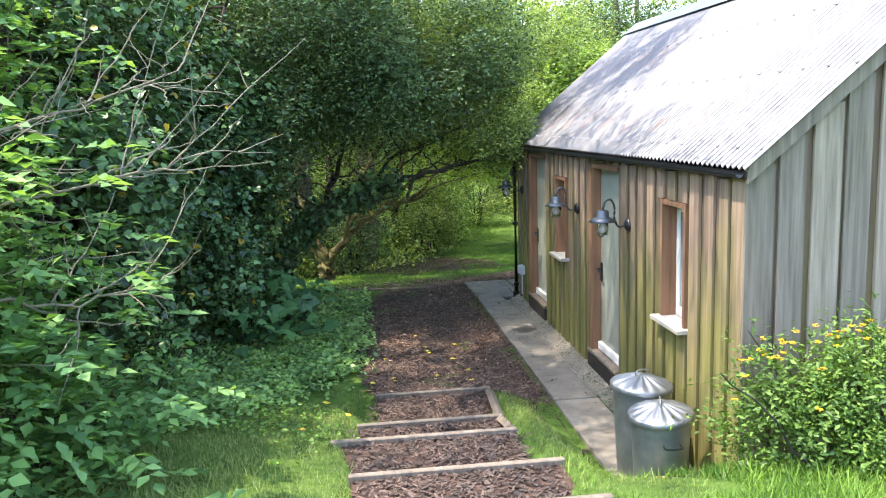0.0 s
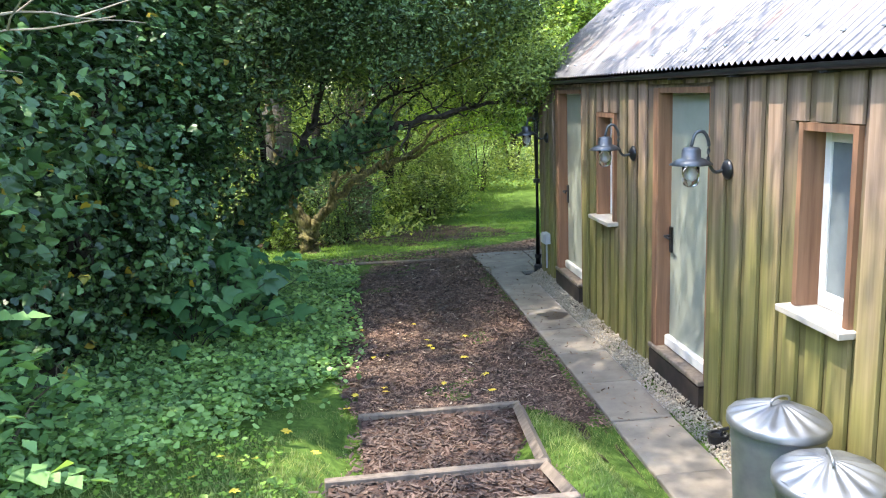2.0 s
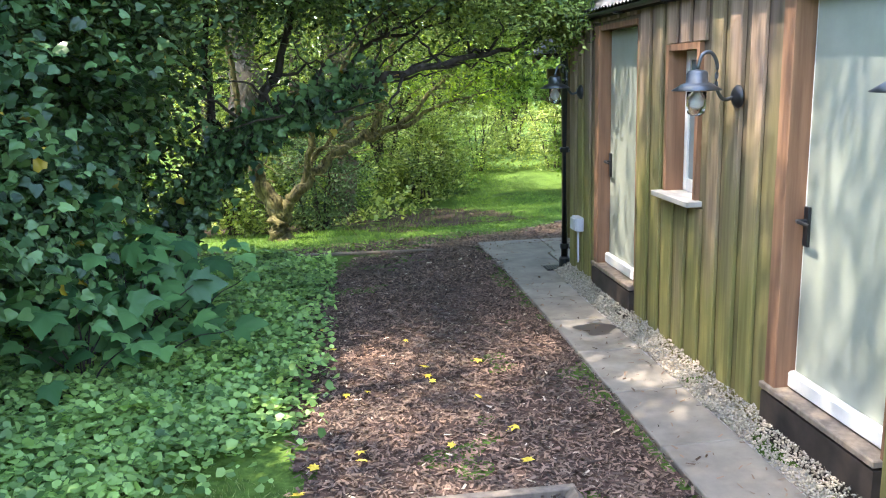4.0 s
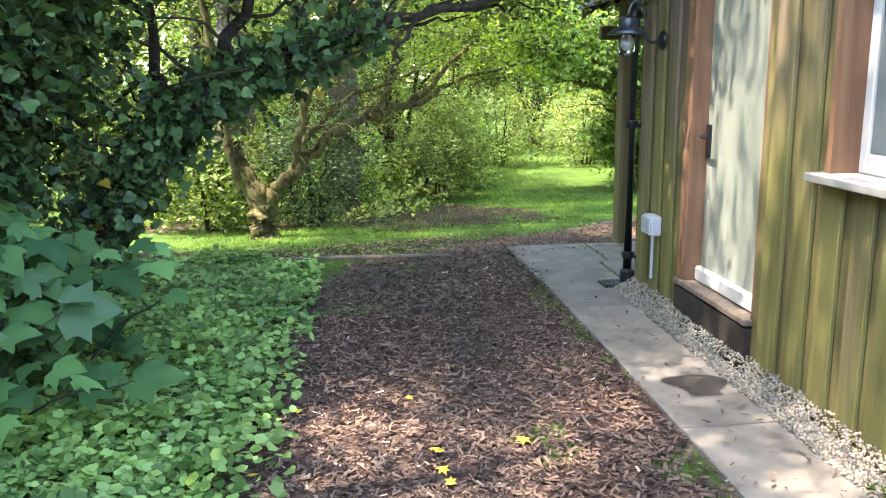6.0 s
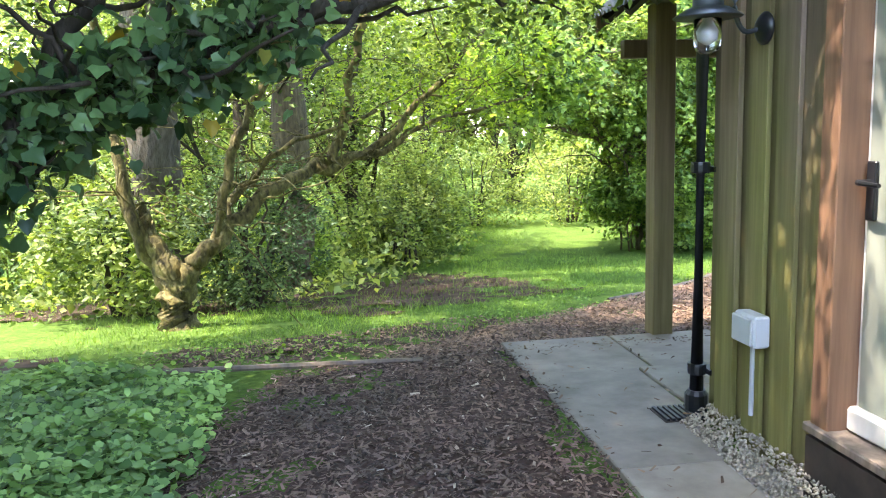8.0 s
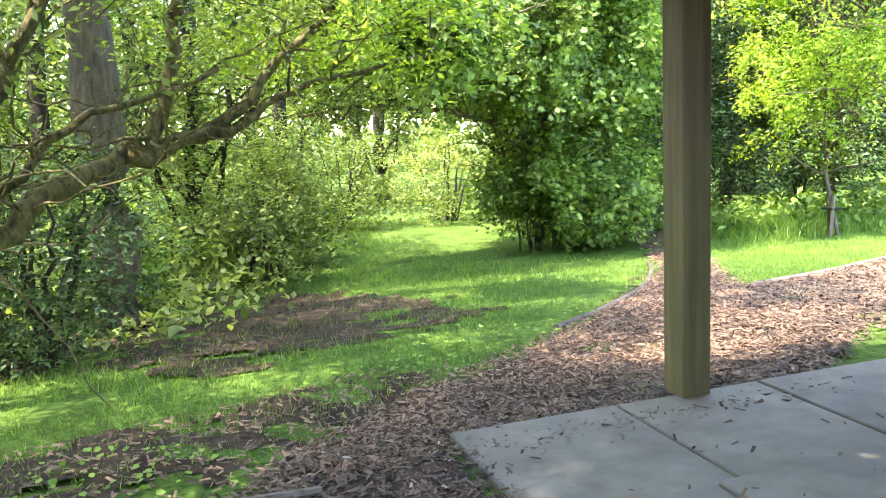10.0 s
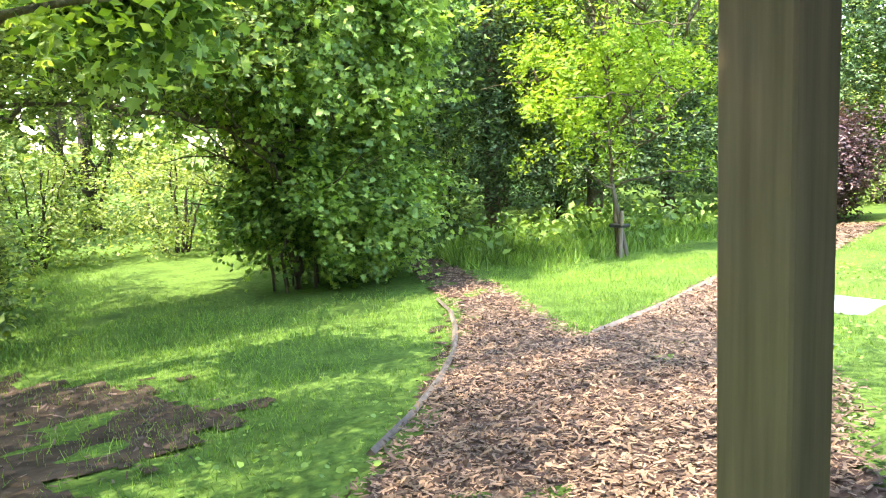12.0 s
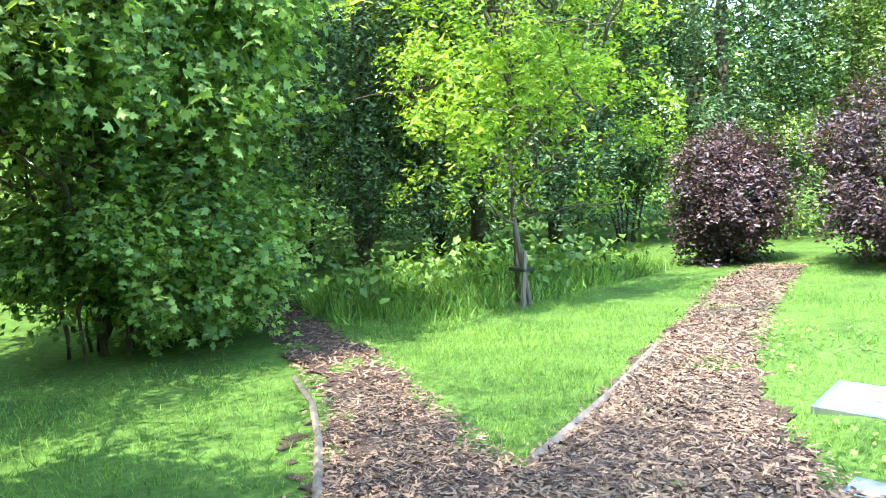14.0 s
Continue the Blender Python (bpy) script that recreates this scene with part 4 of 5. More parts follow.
# big oak-leaved tree over the lawn
tree("bushy_tree", "broad bushy green tree with branches hanging to the grass", "tree", (6.0, 21.6),
     [([(0, 0, 1.2), (0.1, 0, 3), (0, 0.1, 5)], 0.07, 0.05)] +
     [([(0.28 * math.cos(1.3 * i), 0.25 * math.sin(1.3 * i), -0.05), (0.4 * math.cos(1.3 * i), 0.3 * math.sin(1.3 * i), 1.2), (0.9 * math.cos(1.3 * i), 0.8 * math.sin(1.3 * i), 2.8)], 0.02, 0.01) for i in range(8)] +
     [([(0, 0, 1.6), (-1.0, -0.4, 2.0), (-2.4, -0.8, 2.2), (-3.6, -1.0, 2.1)], 0.05, 0.015), ([(0, 0, 1.9), (-1.2, -1.0, 2.8), (-2.2, -2.4, 3.1), (-2.9, -3.8, 2.8)], 0.045, 0.012)],
     [dict(c=(0.1, 0, 3.5), r=(2.0, 1.9, 2.3), n=1900, per=20, size=0.09, mat=L_oak, shape=(LOBED, LOBED_F), spread=0.28, shell=0.45, gap=-0.35, gs=1.6, floor=1.15),
      dict(c=(0.75, -0.2, 0.95), r=(1.2, 1.1, 0.85), n=520, per=18, size=0.085, mat=L_oak, shape=(LOBED, LOBED_F), spread=0.25, shell=0.35, gap=-0.4, floor=0.06),
      dict(c=(-0.25, -0.5, 0.95), r=(0.8, 0.8, 0.7), n=210, per=18, size=0.08, mat=L_oak, shape=(LOBED, LOBED_F), spread=0.25, shell=0.3, gap=-0.05, floor=0.12),
      dict(c=(-2.3, -0.8, 3.3), r=(2.3, 1.7, 1.35), n=1500, per=20, size=0.08, mat=L_mid, spread=0.28, shell=0.3, gap=-0.35),
      dict(c=(-2.9, -3.6, 2.75), r=(0.9, 0.9, 0.55), n=170, per=16, size=0.10, mat=L_oak, shape=(LOBED, LOBED_F), spread=0.25, shell=0.1, gap=-0.4)], M_bark, 71)
# staked sapling
tree("sapling", "young tree with bright yellow green leaves tied to a stake", "tree", (9.8, 19.85),
     [([(-0.05, 0, 0.5), (-0.12, 0, 1.2), (-0.15, 0, 2.4), (-0.2, 0, 4.2)], 0.026, 0.01)] +
     [([(-0.12, 0, 1.0 + 0.3 * i), (0.5 * math.cos(2.4 * i), 0.5 * math.sin(2.4 * i), 1.5 + 0.35 * i), (1.0 * math.cos(2.4 * i), 1.0 * math.sin(2.4 * i), 1.9 + 0.4 * i)], 0.014, 0.004) for i in range(7)],
     [dict(c=(-0.1, 0, 3.1), r=(1.75, 1.6, 2.0), n=520, per=26, size=0.088, mat=L_lime, spread=0.22, shell=0.3, gap=0.12, gs=2.2)], M_bark, 81, wob=0.008)
stake = empty("tree_stake", (9.7, 19.7, float(gz(9.7, 19.7))), "leaning timber stakes with a black rubber tie", "stake")
bm = bmesh.new()
tube(bm, [(0.12, 0, -0.1), (-0.12, 0.05, 0.95)], [0.028, 0.028], 8)
part("stake", bm, M_timber, stake)
bm = bmesh.new()
tube(bm, [(-0.1, -0.05, -0.1), (-0.03, -0.03, 0.6)], [0.025, 0.025], 8)
part("short_stake", bm, M_timber, stake)
part("tie", boxed(-0.08, 0.1, -0.06, 0.16, 0.38, 0.42, bev=0.01), M_black, stake)
# copper beeches
shrub("copper_beech", "rounded purple leaved beech bush at the path end", "bush", (13.95, 19.35), (0.72, 0.72, 0.98), 620, 22, 0.085, L_purple, 91, "purple bushes", shell=0.6, gap=-0.9, spread=0.18)
shrub("copper_beech", "tall broad purple leaved beech bush beside the lawn", "bush", (13.85, 17.0), (1.25, 1.2, 1.1), 900, 22, 0.085, L_purple, 92, "purple bushes", shell=0.6, gap=-0.9, spread=0.18)

# tall ash, added out of view so its high crown dapples wall and path
tree("ash_tree", "tall unseen ash added to shade the cabin wall and path", "tree", (-3.4, 8.4), [([(0.1, 0, 2.5), (0.4, 0.3, 5), (1.2, 0.5, 6.6)], 0.17, 0.05), ([(0.4, 0.3, 4.8), (1.5, -0.6, 6.0), (2.6, -1.2, 6.8)], 0.07, 0.02), ([(1.2, 0.5, 6.5), (3.0, 1.2, 7.1), (5.5, 2.0, 7.4)], 0.05, 0.012)],
     [dict(c=(2.5, -0.2, 6.6), r=(2.2, 4.4, 0.8), n=1000, per=18, size=0.1, mat=L_mid, spread=0.32, shell=0.0, gap=-0.38, gs=2.0),
      dict(c=(5.3, 1.9, 7.3), r=(1.2, 2.4, 0.7), n=240, per=16, size=0.1, mat=L_mid, spread=0.3, shell=0.1, gap=-0.1, gs=2.4)], M_bark, 85)
# shrubs along the glade and the wood's foot
for i, (x, y, r, h) in enumerate([(1.9, 20.8, 0.9, 0.7), (2.3, 22.8, 1.0, 0.8), (2.6, 25.2, 1.1, 0.9), (4.2, 27.2, 1.3, 1.0), (6.4, 27.0, 1.3, 1.1), (7.2, 24.3, 0.9, 0.9), (11.4, 25.8, 1.3, 1.2), (13.6, 24.6, 1.2, 1.1), (16.5, 22.4, 1.3, 1.2), (17.6, 20.0, 1.2, 1.2), (17.8, 17.2, 1.3, 1.2), (0.2, 19.9, 0.8, 0.7), (-1.4, 16.9, 0.8, 0.8), (9.8, 27.0, 1.2, 1.0)]):
    shrub("woodland_shrub", "leafy green shrub at the edge of the wood", "shrub", (x, y), (r, r, h), 210, 16, 0.10, (L_mid, L_far, L_oak)[i % 3], 400 + i, "woodland shrubs", shell=0.4, gap=-0.5, spread=0.28)
# wood behind
WOOD = [(8.2, 24.3, 0.12), (11.6, 24.4, 0.16), (13.2, 23.3, 0.13), (15.8, 23.6, 0.15), (18.5, 21.5, 0.16), (19.5, 17.5, 0.16), (10.0, 27.5, 0.2), (15.0, 28.0, 0.2), (20.5, 26, 0.2), (22, 20, 0.2), (20.5, 13.0, 0.2), (23, 16, 0.2)]
for i, (x, y, r) in enumerate(WOOD):
    near = i < 6
    tree("woodland_tree", "tall dense woodland tree in deep green leaf", "tree", (x, y), [([(0, 0, 2), (0.1, 0.1, 5), (0, 0, 8.5)], r, 0.06)],
         [dict(c=(0, 0, 4.3), r=(2.2, 2.0, 2.9), n=1500 if near else 700, per=16, size=0.12 if near else 0.17, mat=(L_dark, L_dark, L_mid)[i % 3] if near else (L_mid, L_oak)[i % 2], spread=0.4, shell=0.6, gap=-0.5),
          dict(c=(0.2, -0.8, 1.7), r=(1.9, 1.2, 1.5), n=330, per=16, size=0.11, mat=L_dark, spread=0.3, shell=0.4, gap=-0.2, floor=0.5)], M_bark, 100 + i, "woodland edge")
FARW = [(-4, 20, 0.2), (-2.6, 23, 0.15), (-0.6, 21.8, 0.12), (1.2, 23.5, 0.12), (-5, 26, 0.2), (0.2, 27, 0.15), (3.5, 31, 0.2), (6.5, 33, 0.2), (-3, 31, 0.2), (9.5, 31, 0.2), (-7, 17, 0.2), (-8, 12, 0.2), (-8.5, 22, 0.2)]
for i, (x, y, r) in enumerate(FARW):
    tree("woodland_tree", "slender sunlit woodland tree with leaves paled for far haze", "tree", (x, y), [([(0, 0, 2), (0.2, 0.1, 5), (0, 0, 8)], r, 0.06), ([(0, 0, 1.2), (0.9, -0.2, 2.4), (1.8, -0.4, 3.2)], 0.05, 0.015), ([(0, 0, 0.9), (-0.8, -0.3, 2.0), (-1.7, -0.7, 2.5)], 0.045, 0.012), ([(0.1, 0, 0.1), (0.5, -0.3, 2.0), (0.7, -0.5, 4.2)], 0.06, 0.03), ([(-0.1, 0, 0.1), (-0.6, -0.4, 1.8), (-0.8, -0.5, 3.8)], 0.05, 0.025)],
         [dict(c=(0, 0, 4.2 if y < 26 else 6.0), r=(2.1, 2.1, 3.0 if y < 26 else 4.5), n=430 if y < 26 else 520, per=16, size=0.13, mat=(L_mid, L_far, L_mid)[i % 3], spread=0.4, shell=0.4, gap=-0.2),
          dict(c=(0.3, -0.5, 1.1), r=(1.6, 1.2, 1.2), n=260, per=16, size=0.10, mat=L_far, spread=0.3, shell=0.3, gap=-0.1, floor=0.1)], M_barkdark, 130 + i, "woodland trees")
for i, (x, y) in enumerate([(2, 37), (7, 38), (12, 36), (17, 33), (-4, 36), (23.5, 24.5), (26, 19.5), (22, 29)]):
    tree("woodland_tree", "very tall distant woodland tree", "tree", (x, y), [([(0, 0, 3), (0.2, 0.1, 7), (0, 0, 11)], 0.25, 0.08)],
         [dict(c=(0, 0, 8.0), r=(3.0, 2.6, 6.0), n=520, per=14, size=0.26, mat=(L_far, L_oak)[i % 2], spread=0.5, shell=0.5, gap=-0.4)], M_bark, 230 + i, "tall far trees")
# trees behind the camera close the place
for i, (x, y) in enumerate([(-13, -6), (3, -17), (19, -6)]):
    tree("garden_tree", "broad leafy garden tree", "tree", (x, y), [([(0, 0, 2), (0.2, 0, 5)], 0.2, 0.08)],
         [dict(c=(0, 0, 4.2), r=(2.6, 2.6, 3.2), n=420, per=14, size=0.2, mat=L_mid, spread=0.4)], M_bark, 160 + i, "garden trees")
# far wood to the horizon
rg = np.random.RandomState(7)
for nm, arc, rad, h, num in (("far_wood", (-20, 200), 42, 11, 30000), ("far_wood", (200, 340), 42, 10, 12000)):
    a = np.radians(rg.uniform(arc[0], arc[1], num))
    d = rad + rg.uniform(-3, 4, num)
    zz = rg.uniform(-1, 1, num)
    top = h * (0.8 + 0.25 * np.sin(a * 17) * np.sin(a * 7 + 1))
    P = np.stack([4 + d * np.cos(a), 10 + d * np.sin(a), -1 + (zz + 1) / 2 * top], 1)
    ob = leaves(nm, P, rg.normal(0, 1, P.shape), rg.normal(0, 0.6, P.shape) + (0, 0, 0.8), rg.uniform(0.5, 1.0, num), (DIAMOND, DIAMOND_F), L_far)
    tagged(ob, "distant belt of leafy woodland", "woodland", kind="stuff")

# elder with pinnate leaves, close on the west
def pinnate(rg, n, c, r, length, size):
    """Fronds of paired leaflets: rows for leaves()."""
    P, A, N = [], [], []
    for _ in range(n):
        o = np.array(c) + rg.normal(0, 0.5, 3) * np.array(r)
        d = rg.normal(0, 1, 3) * (0.8, 0.8, 0.35) + (0.45, -0.25, -0.1)
        d /= np.linalg.norm(d)
        s = np.cross(d, (0, 0, 1.0))
        s /= np.linalg.norm(s) + 1e-6
        for k in range(5):
            p = o + d * length * (k + 0.5) / 5 - np.array([0, 0, 0.12 * length * (k / 4) ** 2])
            for sg in ((-1, 1) if k < 4 else (0,)):
                P.append(p)
                A.append(d * (0.6 if sg else 1.0) + sg * s)
                N.append((0, 0, 1) + rg.normal(0, 0.3, 3))
    return np.array(P), np.array(A), np.array(N)


for i, (x, y, c, r, n) in enumerate([(-2.3, 4.6, (0, 0, 1.0), (0.8, 0.9, 1.0), 800), (-2.7, 5.8, (0, 0, 2.4), (0.8, 0.9, 1.2), 560), (-2.2, 3.6, (0, 0, 1.2), (0.5, 0.5, 1.4), 420), (-1.75, 5.1, (0, 0, 0.35), (0.5, 0.6, 0.35), 110), (-1.9, 6.5, (0, 0, 0.3), (0.5, 0.6, 0.3), 70)]):
    rg = np.random.RandomState(170 + i)
    e = empty("elder_shrub", (x, y, float(gz(x, y))), "light green shrub with paired leaflets and bare stems", "shrub", "elder shrubs")
    bm = bmesh.new()
    for _ in range(9):
        d = rg.normal(0, 0.3, 2) * min(1.0, c[2])
        limb(bm, [(d[0] * 0.3, d[1] * 0.3, -0.1), (d[0], d[1], c[2] * 0.8), (d[0] * 1.5, d[1] * 1.5, c[2] * 1.5)], 0.012, 0.003, rg, 0.02, 6)
    part("stem", bm, M_bark, e)
    P, A, N = pinnate(rg, n, c, r, 0.26, 0.1)
    P[:, 2] = np.maximum(P[:, 2], 0.03)
    leaves("foliage", P, A, N, 0.095 * rg.uniform(0.7, 1.2, len(P)), (DIAMOND, DIAMOND_F), L_elder, e)
# bare dead branches reaching out of the hedge
for i, pts in enumerate([[(-2.6, 4.3, 2.1), (-2.1, 4.6, 2.2), (-1.45, 4.9, 2.32), (-0.95, 5.1, 2.45)], [(-2.7, 4.4, 1.7), (-2.2, 4.6, 2.5), (-1.5, 4.8, 2.75), (-1.0, 5.0, 2.95)], [(-2.6, 4.0, 1.5), (-2.1, 4.2, 1.75), (-1.6, 4.5, 1.68), (-1.2, 4.7, 1.72)]]):
    rg = np.random.RandomState(180 + i)
    bm = bmesh.new()
    p = limb(bm, pts, 0.014, 0.005, rg, 0.015, 7, 6)
    for k in range(3, len(p), 1):
        d = rg.normal(0, 0.25, 3) + (0.25, 0.05, 0.1)
        t = limb(bm, [p[k], p[k] + d * 0.6, p[k] + d * 1.3 + rg.normal(0, 0.05, 3)], 0.006, 0.002, rg, 0.008, 5, 4)
        for m in (2, 5):
            d2 = rg.normal(0, 0.14, 3) + d * 0.3
            limb(bm, [t[m], t[m] + d2 * 0.6, t[m] + d2], 0.004, 0.0015, rg, 0.004, 4, 3)
    tagged(part("dead_branch", bm, M_twig), "bare grey dead branch reaching out of the hedge", "branch", "dead branches")

# sycamore seedlings with big lobed leaves
for i, (x, y, hh) in enumerate([(-1.1, 9.75, 0.85), (-0.95, 10.25, 0.75), (-1.4, 10.3, 1.05), (-1.3, 9.3, 0.6)]):
    rg = np.random.RandomState(190 + i)
    e = empty("sycamore_seedling", (x, y, float(gz(x, y))), "low plant with large dark lobed leaves beside the path", "plant", "lobed leaf plants")
    bm = bmesh.new()
    P = []
    for _ in range(75):
        d = rg.normal(0, 0.23, 2)
        z = rg.uniform(0.12, hh)
        P.append((d[0], d[1], z))
        if _ % 4 == 0:
            limb(bm, [(0, 0, -0.05), (d[0] * 0.5, d[1] * 0.5, z * 0.6), (d[0], d[1], z)], 0.008, 0.003, rg, 0.005, 5, 3)
    tagged(part("stem", bm, M_barkdark, e), kind="stuff")
    P = np.array(P)
    leaves("foliage", P, rg.normal(0, 0.5, P.shape) + P * (2, 2, 0) + (0.2, -0.3, -0.25), rg.normal(0, 0.25, P.shape) + (0.1, -0.3, 1), rg.uniform(0.10, 0.22, len(P)), (MAPLE, MAPLE_F), L_sycamore, e)

# flowering bush against the gable
rg = np.random.RandomState(200)
fb = empty("flowering_bush", (3.2, 4.35, float(gz(3.2, 4.35))), "leafy bush with orange yellow flowers by the gable", "bush")
bm = bmesh.new()
for _ in range(8):
    d = rg.normal(0, 0.5, 2) * (1, 0.4)
    limb(bm, [(d[0] * 0.4, d[1] * 0.4, -0.1), (d[0] * 0.7, d[1] * 0.7, 0.4), (d[0], d[1], 0.75)], 0.012, 0.004, rg, 0.01, 5)
part("stem", bm, M_barkdark, fb)
crown("foliage", rg, (0, 0, 0.35), (1.1, 0.42, 0.42), 620, 20, 0.052, L_flower, fb, floor=-0.1, shell=0.5, gap=-0.9, spread=0.14)
for k in range(84):
    a, q = rg.uniform(0, 6.28), rg.uniform(0.3, 1.0)
    x, y = 1.1 * q * math.cos(a), 0.45 * q * math.sin(a)
    z = 0.36 + 0.47 * math.sqrt(max(0, 1 - q * q * 0.9)) + rg.uniform(-0.05, 0.08)
    m = 9
    ang = np.arange(m) * 2.4
    P = np.tile((x, y, z), (m, 1)) + 0.004 * rg.normal(0, 1, (m, 3))
    A = np.stack([np.cos(ang), np.sin(ang), 0.3 + 0 * ang], 1)
    leaves("blossom", P, A, np.tile((0, 0, 1.0), (m, 1)), np.full(m, 0.025), (DIAMOND, DIAMOND_F), L_petal, fb)

# ---- ground cover ----
rg = np.random.RandomState(300)


def turf(name, poly, n, lo, hi, label, mat=None, seed=1, ragged=0.1, droop=0.5):
    rr = np.random.RandomState(seed)
    p = scatter(rr, poly, n, ragged)
    for hole in (CHIPS, STEPS):
        p = p[~inside(hole, p[:, 0] + rr.normal(0, 0.03, len(p)), p[:, 1])]
    P = np.stack([p[:, 0], p[:, 1], gz(p[:, 0], p[:, 1]) - 0.005], 1)
    keep = field(P, 1.5, seed + 3) > -0.75
    P = P[keep]
    A = rr.normal(0, droop, P.shape) * (1, 1, 0.2) + (0, 0, 1)
    off = (np.hypot(P[:, 0] - 7.62, P[:, 1] - 15.74) > 0.36) & (np.hypot(P[:, 0] - 6.22, P[:, 1] - 15.36) > 0.19)
    P, A = P[off], A[off]
    hgt = rr.uniform(lo, hi, len(P)) * (1 + 0.4 * field(P, 1.1, seed + 7))
    S = (BLADE * (1.0, 1, 1), BLADE_F)
    return tagged(leaves(name, P, A, rr.normal(0, 1, P.shape), hgt, S, mat or L_grass), label, "grass", kind="stuff")


turf("grass", [(-2.6, 2.0), (1.9, 2.0), (1.9, 7.4), (1.3, 7.4), (0.1, 7.8), (-0.9, 8.4), (-2.0, 7.0)], 110000, 0.02, 0.065, "short thin lawn beside the garden steps", L_thin, 310)
turf("grass", [(1.4, 2.0), (4.6, 2.5), (4.6, 4.4), (1.9, 4.85), (1.3, 5.0)], 26000, 0.04, 0.10, "sunlit lawn in front of the cabin gable", None, 311)
turf("grass", [(-1.0, 13.9), (1.2, 13.9), (2.4, 15.0), (4.2, 16.3), (5.9, 18.6), (6.5, 20.2), (4.8, 20.8), (4.4, 24), (4.8, 30), (3.0, 30), (2.6, 20), (3.2, 17.8), (2.6, 16.5), (1.5, 16.0), (0.3, 16.4), (-1.5, 16.0)], 160000, 0.03, 0.09, "mown bright green lawn in dappled light", None, 312, 0.32)
turf("grass", DIRT, 9000, 0.02, 0.07, "thin grass creeping over the bare soil", None, 316, 0.5)
turf("grass", [(5.7, 16.7), (9.5, 17.75), (12.2, 18.6), (11.5, 20.3), (8.2, 21.2), (7.3, 19.4)], 80000, 0.025, 0.06, "bright green grass between the forking paths", None, 313)
turf("grass", [(4.4, 13.7), (6.3, 15.5), (7.6, 16.4), (9.6, 17.1), (13.5, 18.1), (14.5, 15), (10, 12.5)], 110000, 0.025, 0.06, "patchy lawn beside the chip path", None, 314)
turf("long_grass", [(8.2, 20.9), (9.4, 20.4), (11.4, 20.1), (12.8, 19.8), (13.4, 21), (12, 22.8), (9.2, 22.8)], 70000, 0.10, 0.30, "uncut meadow grass behind the young tree", None, 315, 0.35, 0.5)
# weeds among the meadow
p = scatter(rg, [(8.2, 20.8), (10, 20.1), (12.5, 19.7), (13, 21), (12, 22.5), (9, 22.5)], 2600, 0.2)
P = np.stack([p[:, 0], p[:, 1], gz(p[:, 0], p[:, 1]) + rg.uniform(0.05, 0.5, len(p))], 1)
tagged(leaves("meadow_weeds", P, rg.normal(0, 1, P.shape), rg.normal(0, 0.4, P.shape) + (0, 0, 1), rg.uniform(0.06, 0.16, len(P)), (DIAMOND, DIAMOND_F), L_flower), "broad leaved weeds among meadow grass", "weeds", kind="stuff")
# weeds in the patchy lawn
for poly, num, sd in (([(4.6, 14.0), (6.2, 15.3), (7.4, 16.4), (9.6, 17.2), (9.5, 14.5), (6, 13)], 5000, 351), ([(2.9, 15.3), (4.1, 16.3), (5.0, 17.4), (4.2, 17.6), (1.5, 14.8), (1.8, 14.5)], 1600, 352), ([(-1.9, 4.6), (-0.6, 5.2), (0.0, 6.6), (0.05, 7.7), (-0.9, 8.3), (-1.8, 7.4)], 5200, 353), ([(-0.9, 13.6), (0.9, 13.6), (1.6, 14.4), (-0.6, 15.2)], 1500, 354)):
    rr = np.random.RandomState(sd)
    p = scatter(rr, poly, num, 0.2)
    p = p[~inside(CHIPS, p[:, 0], p[:, 1])]
    P = np.stack([p[:, 0], p[:, 1], gz(p[:, 0], p[:, 1]) + rr.uniform(0.01, 0.06, len(p))], 1)
    P = P[(field(P, 2.0, sd) > -0.1) & (np.hypot(P[:, 0] - 7.62, P[:, 1] - 15.74) > 0.5) & (np.hypot(P[:, 0] - 6.22, P[:, 1] - 15.36) > 0.28)]
    tagged(leaves("lawn_weeds", P, rr.normal(0, 1, P.shape) * (1, 1, 0.4), rr.normal(0, 0.3, P.shape) + (0, 0, 1), rr.uniform(0.015, 0.04, len(P)), (ROUND, IVY_F), L_grass), "small broad leaved weeds in the lawn", "weeds", kind="stuff")
# ground ivy carpet
CARPET = [(-2.0, 5.9), (-1.5, 6.0), (-0.95, 7.4), (-0.6, 8.1), (-0.25, 8.6), (-0.05, 9.6), (-0.1, 11.0), (0.1, 12.3), (0.1, 12.9), (-0.8, 13.3), (-1.5, 12.5), (-2.0, 9.5)]
p = scatter(rg, CARPET, 62000, 0.2)
P = np.stack([p[:, 0], p[:, 1], gz(p[:, 0], p[:, 1]) + 0.02], 1)
P[:, 2] += np.abs(field(P, 2.5, 8)) * 0.14 * rg.uniform(0.2, 1, len(P)) + rg.uniform(0, 0.05, len(P))
tagged(leaves("ground_ivy", P, rg.normal(0, 1, P.shape) * (1, 1, 0.3), rg.normal(0, 0.35, P.shape) + (0.15, -0.2, 1), rg.uniform(0.025, 0.065, len(P)), (ROUND, IVY_F), L_carpet), "carpet of green ground ivy beside the chip path", "ivy", kind="stuff")
